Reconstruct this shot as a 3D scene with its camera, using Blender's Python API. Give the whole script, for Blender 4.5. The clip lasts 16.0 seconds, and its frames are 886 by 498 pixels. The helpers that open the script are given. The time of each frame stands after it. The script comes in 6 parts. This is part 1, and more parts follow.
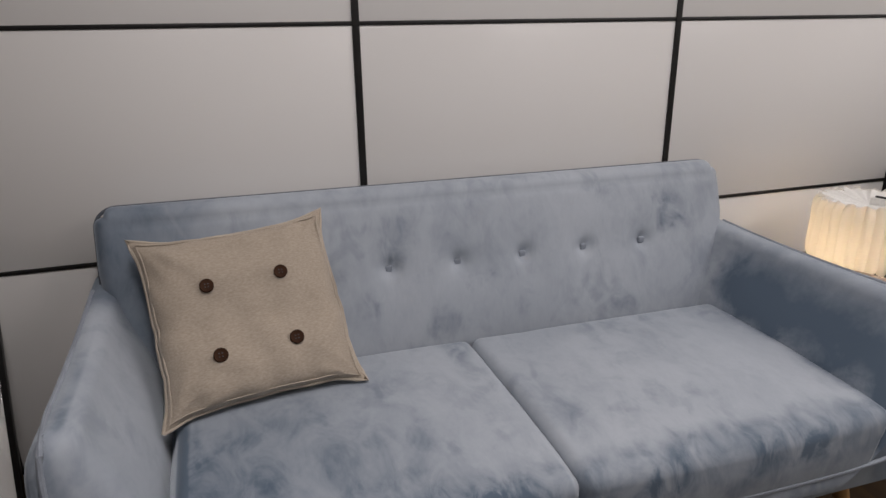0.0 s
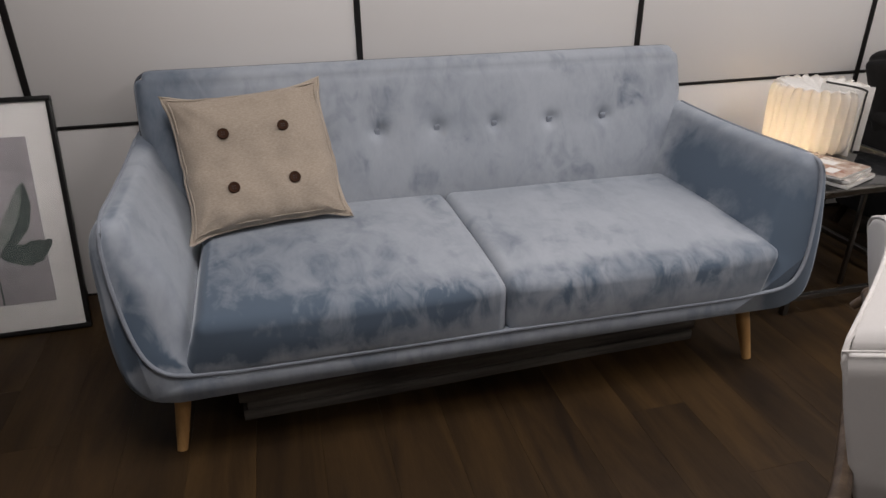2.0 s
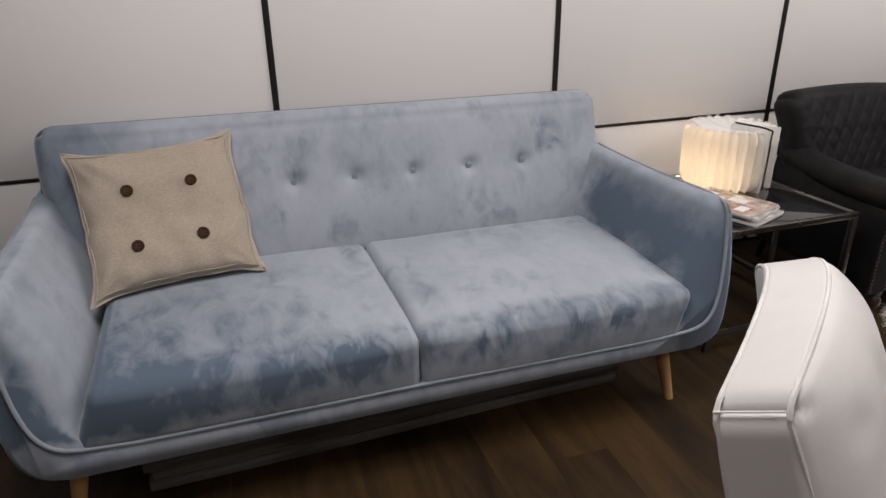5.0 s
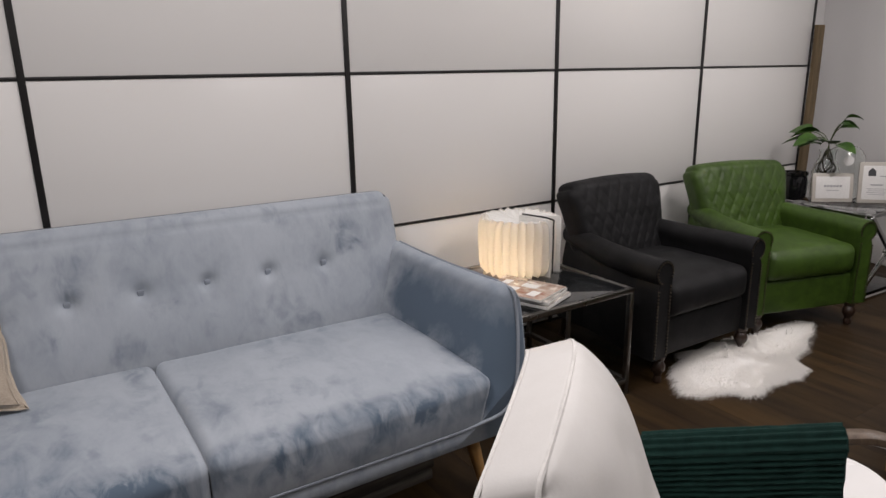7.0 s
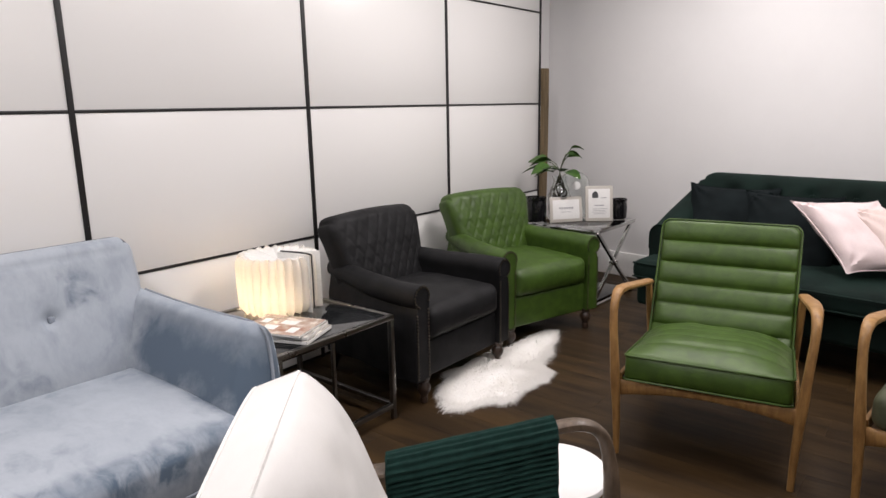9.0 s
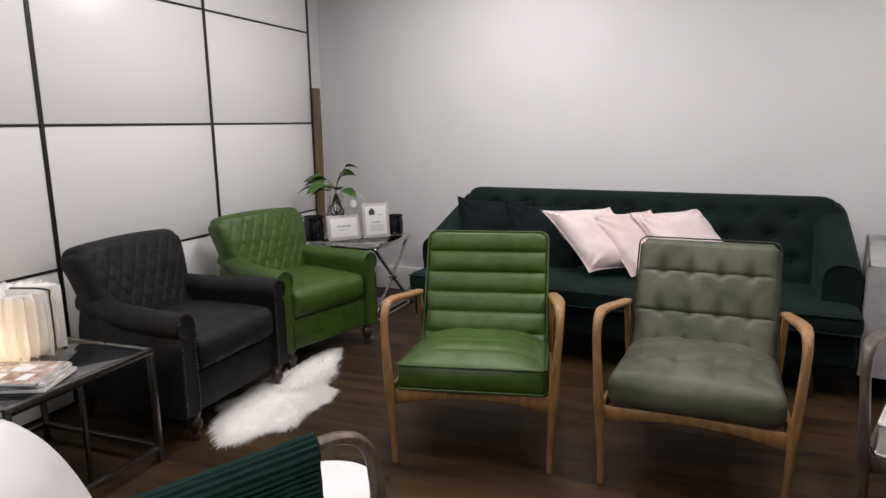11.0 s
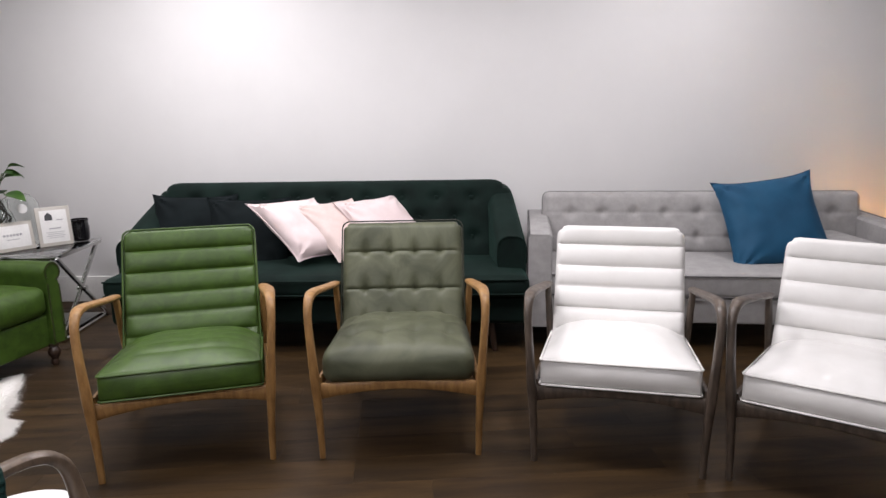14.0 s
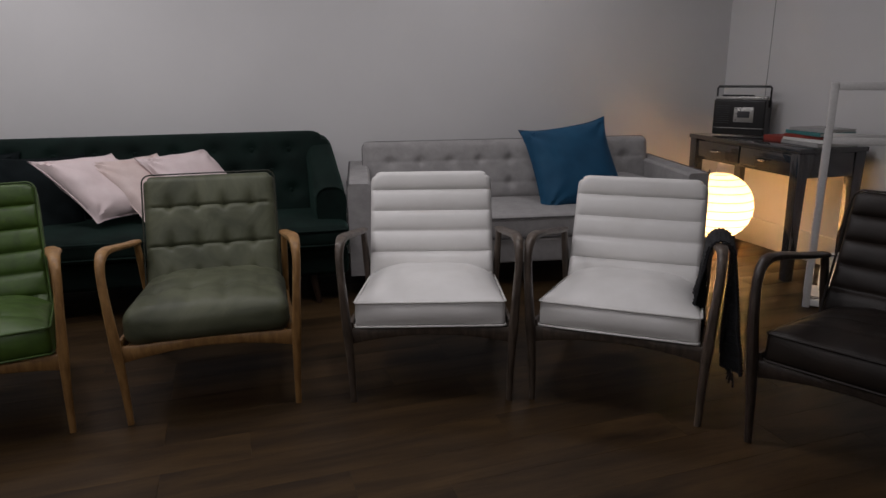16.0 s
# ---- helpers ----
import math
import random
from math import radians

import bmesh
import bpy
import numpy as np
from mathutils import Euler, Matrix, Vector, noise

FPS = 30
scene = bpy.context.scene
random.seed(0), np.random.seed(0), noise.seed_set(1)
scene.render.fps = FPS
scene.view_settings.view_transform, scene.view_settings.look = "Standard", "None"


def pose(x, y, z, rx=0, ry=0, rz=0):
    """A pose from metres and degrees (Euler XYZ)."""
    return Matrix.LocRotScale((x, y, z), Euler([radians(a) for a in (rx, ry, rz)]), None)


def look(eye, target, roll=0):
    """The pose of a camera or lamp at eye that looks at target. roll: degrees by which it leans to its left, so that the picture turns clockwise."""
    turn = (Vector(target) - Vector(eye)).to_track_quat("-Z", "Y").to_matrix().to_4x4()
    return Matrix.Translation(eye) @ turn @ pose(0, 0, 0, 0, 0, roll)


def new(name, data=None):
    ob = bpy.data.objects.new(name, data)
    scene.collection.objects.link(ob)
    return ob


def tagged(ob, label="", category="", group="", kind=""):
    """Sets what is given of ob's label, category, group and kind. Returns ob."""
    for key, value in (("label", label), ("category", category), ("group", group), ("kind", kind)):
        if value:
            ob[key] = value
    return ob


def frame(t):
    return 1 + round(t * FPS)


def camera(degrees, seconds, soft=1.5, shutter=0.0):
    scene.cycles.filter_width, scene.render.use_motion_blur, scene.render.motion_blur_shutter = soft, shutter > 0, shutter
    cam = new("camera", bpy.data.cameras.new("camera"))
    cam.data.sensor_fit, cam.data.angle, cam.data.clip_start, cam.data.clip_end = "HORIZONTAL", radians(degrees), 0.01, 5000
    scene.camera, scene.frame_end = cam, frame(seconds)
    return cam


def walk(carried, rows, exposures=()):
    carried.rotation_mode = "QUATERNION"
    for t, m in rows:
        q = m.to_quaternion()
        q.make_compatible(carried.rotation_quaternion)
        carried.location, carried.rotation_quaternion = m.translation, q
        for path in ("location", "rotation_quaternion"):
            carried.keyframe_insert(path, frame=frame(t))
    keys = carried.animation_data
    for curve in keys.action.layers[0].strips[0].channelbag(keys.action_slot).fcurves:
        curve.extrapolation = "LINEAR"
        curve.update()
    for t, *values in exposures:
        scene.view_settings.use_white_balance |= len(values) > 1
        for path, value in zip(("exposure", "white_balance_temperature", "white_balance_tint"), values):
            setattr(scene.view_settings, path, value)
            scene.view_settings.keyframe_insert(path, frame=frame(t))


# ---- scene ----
cam = camera(67.8, 16.0)
PATH = [
    (0, (0.196, 0.162, 1.408), (0.775, 1.962, 0.754), -0.6),
    (0.5, (0.154, 0.067, 1.382), (0.637, 1.871, 0.666), -0.6),
    (1, (0.197, -0.055, 1.375), (0.648, 1.731, 0.595), -0.6),
    (1.5, (0.256, -0.207, 1.375), (0.693, 1.558, 0.541), -0.7),
    (2, (0.283, -0.326, 1.356), (0.715, 1.419, 0.479), -0.6),
    (2.5, (0.287, -0.407, 1.336), (0.71, 1.319, 0.417), -0.7),
    (3, (0.26, -0.426, 1.349), (0.705, 1.282, 0.409), -0.6),
    (5.5, (0.472, -0.305, 1.394), (1.122, 1.453, 0.696), -0.8),
    (6, (0.505, -0.318, 1.396), (1.272, 1.426, 0.789), -0.8),
    (6.5, (0.542, -0.343, 1.396), (1.442, 1.355, 0.842), -0.8),
    (7, (0.565, -0.363, 1.4), (1.606, 1.266, 0.886), -0.9),
    (7.5, (0.593, -0.384, 1.398), (1.763, 1.163, 0.913), -0.9),
    (8, (0.613, -0.409, 1.402), (1.901, 1.048, 0.936), -0.9),
    (8.5, (0.633, -0.45, 1.4), (2.038, 0.903, 0.957), -1.0),
    (9, (0.654, -0.485, 1.397), (2.175, 0.745, 0.978), -1.0),
    (9.5, (0.665, -0.522, 1.392), (2.297, 0.564, 0.999), -1.2),
    (10, (0.679, -0.532, 1.389), (2.418, 0.381, 1.01), -1.0),
    (12.5, (0.733, -0.649, 1.359), (2.657, -0.25, 0.989), -1.1),
    (13, (0.695, -0.605, 1.363), (2.65, -0.412, 0.989), -1.0),
    (13.5, (0.647, -0.609, 1.367), (2.611, -0.586, 0.988), -1.0),
    (14, (0.62, -0.626, 1.354), (2.577, -0.763, 0.964), -0.9),
    (14.5, (0.617, -0.651, 1.331), (2.552, -0.938, 0.917), -0.9),
    (15, (0.604, -0.681, 1.306), (2.511, -1.088, 0.861), -0.9),
    (15.5, (0.588, -0.718, 1.292), (2.461, -1.228, 0.814), -0.9),
    (16, (0.571, -0.744, 1.296), (2.41, -1.34, 0.782), -0.7),
]
EXPOSURES = [(0, -0.24, 6500, 11), (0.5, 0.00, 6500, 11), (1, 0.06, 6500, 11), (1.5, 0.01, 6500, 11), (2, -0.16, 6500, 11), (2.5, 0.22, 6500, 11), (3, 0.47, 6500, 11), (5.5, -0.06, 6500, 11), (6.5, 0.00, 6450, 11), (7, -0.10, 6450, 11), (7.5, -0.90, 6450, 11), (8, -0.50, 6450, 11), (8.5, 0.60, 6400, 11), (9, 0.45, 6400, 11), (9.5, 0.42, 6400, 11), (10, 0.10, 6350, 11), (12.5, 0.40, 6250, 11), (13, 0.00, 6200, 11), (13.5, 0.22, 6200, 11), (14, 0.60, 6150, 11), (14.5, 0.60, 6150, 11), (15, 0.11, 6150, 11), (15.5, -0.72, 6150, 11), (16, -0.85, 6150, 11)]
walk(cam, [(t, look(eye, target, roll)) for t, eye, target, roll in PATH], EXPOSURES)

# ---- light ----
world = bpy.data.worlds.new("world")
scene.world = world
world.use_nodes = True
world.node_tree.nodes["Background"].inputs[0].default_value = (0.9, 0.93, 1.0, 1)
world.node_tree.nodes["Background"].inputs[1].default_value = 0.02


def ceiling_lamp(x, y, z, sx, sy, watts, colour=(1.0, 0.93, 0.91)):
    d = bpy.data.lights.new("ceiling_lamp", "AREA")
    d.shape, d.size, d.size_y, d.energy, d.color = "RECTANGLE", sx, sy, watts, colour
    o = new("ceiling_lamp", d)
    o.location = (x, y, z)
    return o


for lx, ly, lw in ((0.28, 0.85, 18), (1.72, 1.05, 15), (3.3, 1.48, 12), (4.40, 0.80, 26), (3.5, -0.25, 24), (2.75, -1.35, 28), (4.1, -2.6, 16), (0.25, 0.28, 24)):
    ceiling_lamp(lx, ly, 2.86, 0.5, 0.5, lw)


# ---- materials ----
def mat(name, base, rough=0.5, metal=0.0, var=0.25, scale=6.0, bump=0.15, grain=140.0, sheen=0.0, sheen_tint=(1, 1, 1), coat=0.0,
        second=None, stretch=(1, 1, 1), ior=1.45, rough_var=0.12, detail=6.0, obj_random=0.0, speck=0.2, lo=0.36, hi=0.64, warp=0.0, shift=0.0):
    """A surface with variation at two scales: clouds of the second tone, and a fine grain in relief."""
    m = bpy.data.materials.new(name)
    m.use_nodes = True
    nt = m.node_tree
    n, l = nt.nodes, nt.links
    b = n["Principled BSDF"]
    b.inputs["Metallic"].default_value = metal
    b.inputs["IOR"].default_value = ior
    b.inputs["Sheen Weight"].default_value = sheen
    b.inputs["Sheen Tint"].default_value = (*sheen_tint, 1)
    b.inputs["Sheen Roughness"].default_value = 0.35
    b.inputs["Coat Weight"].default_value = coat
    b.inputs["Coat Roughness"].default_value = 0.08
    tc = n.new("ShaderNodeTexCoord")
    mp = n.new("ShaderNodeMapping")
    mp.inputs["Scale"].default_value = stretch
    l.new(tc.outputs["Object"], mp.inputs["Vector"])
    if shift:
        # each piece takes its own stretch of the pattern
        oi, mv = n.new("ShaderNodeObjectInfo"), n.new("ShaderNodeVectorMath")
        mv.operation = "MULTIPLY_ADD"
        mv.inputs[1].default_value, mv.inputs[2].default_value = (shift, shift * 0.7, 0), (0, 0, 0)
        l.new(oi.outputs["Random"], mv.inputs[0])
        av = n.new("ShaderNodeVectorMath")
        l.new(tc.outputs["Object"], av.inputs[0])
        l.new(mv.outputs[0], av.inputs[1])
        l.new(av.outputs[0], mp.inputs["Vector"])
    big = n.new("ShaderNodeTexNoise")
    big.inputs["Scale"].default_value = scale
    big.inputs["Detail"].default_value = detail
    big.inputs["Roughness"].default_value = 0.6
    big.inputs["Distortion"].default_value = warp
    l.new(mp.outputs[0], big.inputs["Vector"])
    fine = n.new("ShaderNodeTexNoise")
    fine.inputs["Scale"].default_value = grain
    fine.inputs["Detail"].default_value = 3
    l.new(mp.outputs[0], fine.inputs["Vector"])
    second = second or tuple(c * (1 - var) for c in base)
    ramp = n.new("ShaderNodeMapRange")
    ramp.inputs["From Min"].default_value = lo
    ramp.inputs["From Max"].default_value = hi
    l.new(big.outputs["Fac"], ramp.inputs["Value"])
    mix = n.new("ShaderNodeMix")
    mix.data_type = "RGBA"
    mix.inputs["A"].default_value = (*base, 1)
    mix.inputs["B"].default_value = (*second, 1)
    l.new(ramp.outputs[0], mix.inputs["Factor"])
    mix2 = n.new("ShaderNodeMix")
    mix2.data_type, mix2.blend_type = "RGBA", "MULTIPLY"
    mix2.inputs["Factor"].default_value = speck if bump else 0.0
    l.new(mix.outputs["Result"], mix2.inputs["A"])
    r2 = n.new("ShaderNodeMapRange")
    r2.inputs["From Min"].default_value, r2.inputs["From Max"].default_value = 0.3, 0.7
    r2.inputs["To Min"].default_value, r2.inputs["To Max"].default_value = 0.65, 1.25
    l.new(fine.outputs["Fac"], r2.inputs["Value"])
    l.new(r2.outputs[0], mix2.inputs["B"])
    out = mix2.outputs["Result"]
    if obj_random:
        oi = n.new("ShaderNodeObjectInfo")
        hs = n.new("ShaderNodeHueSaturation")
        mr = n.new("ShaderNodeMapRange")
        mr.inputs["To Min"].default_value, mr.inputs["To Max"].default_value = 1 - obj_random, 1 + obj_random
        l.new(oi.outputs["Random"], mr.inputs["Value"])
        l.new(mr.outputs[0], hs.inputs["Value"])
        l.new(out, hs.inputs["Color"])
        out = hs.outputs[0]
    l.new(out, b.inputs["Base Color"])
    rr = n.new("ShaderNodeMapRange")
    rr.inputs["To Min"].default_value = max(0.02, rough - rough_var)
    rr.inputs["To Max"].default_value = min(1.0, rough + rough_var)
    l.new(big.outputs["Fac"], rr.inputs["Value"])
    l.new(rr.outputs[0], b.inputs["Roughness"])
    if bump:
        bp = n.new("ShaderNodeBump")
        bp.inputs["Strength"].default_value = bump
        bp.inputs["Distance"].default_value = 0.004
        l.new(fine.outputs["Fac"], bp.inputs["Height"])
        l.new(bp.outputs[0], b.inputs["Normal"])
    return m


def glow(name, colour, strength):
    m = bpy.data.materials.new(name)
    m.use_nodes = True
    b = m.node_tree.nodes["Principled BSDF"]
    b.inputs["Base Color"].default_value = (0.8, 0.75, 0.65, 1)
    b.inputs["Roughness"].default_value = 0.9
    b.inputs["Emission Color"].default_value = (*colour, 1)
    b.inputs["Emission Strength"].default_value = strength
    return m


def glass(name, tint=(1, 1, 1), rough=0.02):
    m = bpy.data.materials.new(name)
    m.use_nodes = True
    b = m.node_tree.nodes["Principled BSDF"]
    b.inputs["Base Color"].default_value = (*tint, 1)
    b.inputs["Transmission Weight"].default_value = 1.0
    b.inputs["Roughness"].default_value = rough
    b.inputs["IOR"].default_value = 1.45
    return m


def paper_material(name, front=(0.86, 0.84, 0.80), through_=(0.93, 0.90, 0.84)):
    """Thin paper that lets the lamp inside shine through."""
    m = bpy.data.materials.new(name)
    m.use_nodes = True
    n, l = m.node_tree.nodes, m.node_tree.links
    n.remove(n["Principled BSDF"])
    d, t, mx = n.new("ShaderNodeBsdfDiffuse"), n.new("ShaderNodeBsdfTranslucent"), n.new("ShaderNodeMixShader")
    d.inputs[0].default_value = (*front, 1)
    t.inputs[0].default_value = (*through_, 1)
    mx.inputs[0].default_value = 0.5
    l.new(d.outputs[0], mx.inputs[1])
    l.new(t.outputs[0], mx.inputs[2])
    l.new(mx.outputs[0], n["Material Output"].inputs[0])
    return m


def lit_paper(name, colour, strength):
    """Rice paper round a bulb: lets the bulb's light through and scatters some of it evenly."""
    m = paper_material(name, (0.86, 0.80, 0.68), (0.95, 0.88, 0.74))
    n, l = m.node_tree.nodes, m.node_tree.links
    out = n["Material Output"]
    em, add = n.new("ShaderNodeEmission"), n.new("ShaderNodeAddShader")
    em.inputs[0].default_value, em.inputs[1].default_value = (*colour, 1), strength
    l.new(out.inputs[0].links[0].from_socket, add.inputs[0])
    l.new(em.outputs[0], add.inputs[1])
    l.new(add.outputs[0], out.inputs[0])
    return m


def velvet(name, light, dark):
    """Velvet whose pile lies in brushed patches, light one way and dark the other; sheen and shade sit in the colour
    too.
    """
    m = bpy.data.materials.new(name)
    m.use_nodes = True
    n, l = m.node_tree.nodes, m.node_tree.links
    b = n["Principled BSDF"]
    b.inputs["Roughness"].default_value = 0.8
    b.inputs["IOR"].default_value = 1.3
    b.inputs["Sheen Weight"].default_value = 0.5
    b.inputs["Sheen Roughness"].default_value = 0.4
    b.inputs["Sheen Tint"].default_value = (0.84, 0.92, 1.0, 1)
    tc = n.new("ShaderNodeTexCoord")
    # ragged borders: the place is shaken before it is asked
    ragged, off, shaken = n.new("ShaderNodeTexNoise"), n.new("ShaderNodeVectorMath"), n.new("ShaderNodeVectorMath")
    ragged.inputs["Scale"].default_value, ragged.inputs["Detail"].default_value, ragged.inputs["Roughness"].default_value = 7.0, 6.0, 0.62
    off.operation, off.inputs[1].default_value, off.inputs[2].default_value = "MULTIPLY_ADD", (0.12, 0.12, 0.12), (-0.06, -0.06, -0.06)
    l.new(tc.outputs["Object"], ragged.inputs["Vector"])
    l.new(ragged.outputs["Color"], off.inputs[0])
    l.new(tc.outputs["Object"], shaken.inputs[0])
    l.new(off.outputs[0], shaken.inputs[1])
    sep = n.new("ShaderNodeSeparateXYZ")
    l.new(shaken.outputs[0], sep.inputs[0])

    def cloud(scale, detail, warp, place, stretch, turn, lo, hi, rough=0.55):
        mp, tx, mr = n.new("ShaderNodeMapping"), n.new("ShaderNodeTexNoise"), n.new("ShaderNodeMapRange")
        mp.inputs["Location"].default_value, mp.inputs["Scale"].default_value = place, stretch
        mp.inputs["Rotation"].default_value = turn
        tx.inputs["Scale"].default_value, tx.inputs["Detail"].default_value = scale, detail
        tx.inputs["Distortion"].default_value, tx.inputs["Roughness"].default_value = warp, rough
        mr.interpolation_type = "SMOOTHSTEP"
        mr.inputs["From Min"].default_value, mr.inputs["From Max"].default_value = lo, hi
        l.new(tc.outputs["Object"], mp.inputs["Vector"])
        l.new(mp.outputs[0], tx.inputs["Vector"])
        l.new(tx.outputs["Fac"], mr.inputs["Value"])
        return mr.outputs[0]

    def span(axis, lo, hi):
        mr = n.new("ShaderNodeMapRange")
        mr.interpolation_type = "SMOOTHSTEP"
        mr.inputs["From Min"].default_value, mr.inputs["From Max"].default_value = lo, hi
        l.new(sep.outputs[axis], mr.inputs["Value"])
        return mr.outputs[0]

    def do(op, a, c):
        x = n.new("ShaderNodeMath")
        x.operation = op
        for k, v in enumerate((a, c)):
            if isinstance(v, (int, float)):
                x.inputs[k].default_value = v
            else:
                l.new(v, x.inputs[k])
        return x.outputs[0]

    soft = cloud(2.2, 4, 0.3, (3.1, 0.4, 1.7), (1, 1, 1), (0, 0, 0.4), 0.36, 0.70)
    streak = cloud(9, 7, 0.9, (1.2, 5.4, 0.7), (1.2, 0.75, 0.7), (0.5, 0.5, 0.7), 0.28, 0.72, 0.57)
    cross = cloud(11, 7, 0.9, (4.2, 0.4, 2.7), (1.3, 0.8, 0.7), (-0.5, -0.4, -0.8), 0.28, 0.72, 0.57)
    blot = cloud(3.0, 3, 0.5, (7.1, 2.3, 4.4), (1.1, 1.0, 1.0), (0.3, 0.6, 0.5), 0.0, 1.0)
    spot = cloud(4.4, 3, 0.5, (2.1, 8.3, 1.4), (1.0, 1.1, 1.0), (0.8, 0.1, 0.2), 0.0, 1.0)

    def ragged_step(v, lo, hi):
        mr = n.new("ShaderNodeMapRange")
        mr.interpolation_type = "SMOOTHSTEP"
        mr.inputs["From Min"].default_value, mr.inputs["From Max"].default_value = lo, hi
        l.new(v, mr.inputs["Value"])
        return mr.outputs[0]

    # strokes of a palm: soft patches whose borders run out in streaks
    where = ragged_step(do("ADD", blot, do("MULTIPLY", streak, 0.22)), 0.60, 0.86)
    print_ = ragged_step(do("ADD", spot, do("MULTIPLY", cross, 0.30)), 0.72, 0.98)
    hair = cloud(34, 5, 1.2, (0.2, 1.1, 3.0), (1.5, 0.9, 0.6), (0.5, 0.3, 0.6), 0.30, 0.70)
    f = do("ADD", do("MULTIPLY", soft, 0.18), do("ADD", do("MULTIPLY", where, 0.10), do("MULTIPLY", print_, 0.16)))
    f = do("ADD", f, do("ADD", do("MULTIPLY", do("MULTIPLY", streak, cross), 0.16), do("MULTIPLY", hair, 0.05)))

    def mark(at, size, depth):
        """One place where a hand has stroked the pile the other way."""
        gap, part_, far, mr = n.new("ShaderNodeVectorMath"), n.new("ShaderNodeVectorMath"), n.new("ShaderNodeVectorMath"), n.new("ShaderNodeMapRange")
        gap.operation, part_.operation, far.operation = "SUBTRACT", "DIVIDE", "LENGTH"
        l.new(shaken.outputs[0], gap.inputs[0])
        gap.inputs[1].default_value, part_.inputs[1].default_value = at, size
        l.new(gap.outputs[0], part_.inputs[0])
        l.new(part_.outputs[0], far.inputs[0])
        mr.interpolation_type = "SMOOTHSTEP"
        mr.inputs["From Min"].default_value, mr.inputs["From Max"].default_value = 1.15, 0.45
        l.new(far.outputs["Value"], mr.inputs["Value"])
        return do("MULTIPLY", mr.outputs[0], do("ADD", do("MULTIPLY", cross, depth * 1.25), depth * 0.15))

    for at, size, depth in (((-0.21, 0.33, 0.765), (0.075, 0.3, 0.085), 0.34), ((-0.05, 0.26, 0.50), (0.085, 0.3, 0.060), 0.30), ((0.79, 0.33, 0.765), (0.13, 0.3, 0.070), 0.36),
                            ((-0.28, 0.28, 0.59), (0.045, 0.3, 0.05), 0.26), ((0.60, 0.26, 0.48), (0.06, 0.3, 0.035), 0.24), ((0.62, -0.50, 0.40), (0.13, 0.10, 0.055), 0.34),
                            ((0.26, -0.50, 0.38), (0.16, 0.10, 0.07), 0.26), ((-0.14, -0.50, 0.39), (0.20, 0.12, 0.06), 0.30), ((0.10, -0.20, 0.47), (0.05, 0.22, 0.1), 0.22)):
        f = do("ADD", f, mark(at, size, depth))
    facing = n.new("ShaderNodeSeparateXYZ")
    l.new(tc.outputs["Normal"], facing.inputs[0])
    # the brushed pile's sheen and shade put into the colour: one arm's inner side, one end of the back, the rolled seat
    # fronts, one seat
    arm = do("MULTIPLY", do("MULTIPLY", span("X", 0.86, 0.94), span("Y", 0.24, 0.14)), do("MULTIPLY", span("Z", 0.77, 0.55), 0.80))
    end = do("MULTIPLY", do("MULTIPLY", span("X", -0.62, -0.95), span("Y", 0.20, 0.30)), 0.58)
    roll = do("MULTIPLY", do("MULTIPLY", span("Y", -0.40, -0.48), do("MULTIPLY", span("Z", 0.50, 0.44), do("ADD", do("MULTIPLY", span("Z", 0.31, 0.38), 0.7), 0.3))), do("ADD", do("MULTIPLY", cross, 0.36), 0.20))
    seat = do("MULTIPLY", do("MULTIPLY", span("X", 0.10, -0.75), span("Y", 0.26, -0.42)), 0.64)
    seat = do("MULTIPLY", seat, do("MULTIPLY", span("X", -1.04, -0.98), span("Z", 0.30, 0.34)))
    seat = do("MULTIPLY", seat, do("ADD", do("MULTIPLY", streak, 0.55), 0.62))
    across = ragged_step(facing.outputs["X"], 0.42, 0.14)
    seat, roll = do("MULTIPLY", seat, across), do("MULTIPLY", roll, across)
    # sheen and shade put into the colour of the other arm's outer side
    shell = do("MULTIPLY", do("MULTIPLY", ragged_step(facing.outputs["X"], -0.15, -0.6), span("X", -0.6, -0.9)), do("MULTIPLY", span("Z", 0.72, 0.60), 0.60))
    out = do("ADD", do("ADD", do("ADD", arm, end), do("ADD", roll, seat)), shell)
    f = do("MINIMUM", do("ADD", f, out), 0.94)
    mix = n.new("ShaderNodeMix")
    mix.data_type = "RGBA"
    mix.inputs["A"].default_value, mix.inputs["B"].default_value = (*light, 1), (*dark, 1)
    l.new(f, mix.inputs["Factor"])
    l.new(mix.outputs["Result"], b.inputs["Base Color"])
    fine = n.new("ShaderNodeTexNoise")
    fine.inputs["Scale"].default_value = 420
    l.new(tc.outputs["Object"], fine.inputs["Vector"])
    bp = n.new("ShaderNodeBump")
    bp.inputs["Strength"].default_value, bp.inputs["Distance"].default_value = 0.06, 0.004
    l.new(fine.outputs["Fac"], bp.inputs["Height"])
    l.new(bp.outputs[0], b.inputs["Normal"])
    return m


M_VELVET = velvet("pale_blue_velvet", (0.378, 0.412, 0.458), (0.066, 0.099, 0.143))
M_PANEL = mat("glossy_white_panel", (0.71, 0.70, 0.683), 0.30, var=0.004, scale=0.5, detail=1.0, bump=0.0, rough_var=0.01, lo=0.0, hi=1.0, obj_random=0.02)
M_BLACK_TRIM = mat("black_trim", (0.012, 0.011, 0.011), 0.4, var=0.3, scale=10, bump=0.05)
M_WALL = mat("white_wall_paint", (0.76, 0.75, 0.745), 0.62, var=0.035, scale=1.6, bump=0.03, grain=260, speck=0.02)
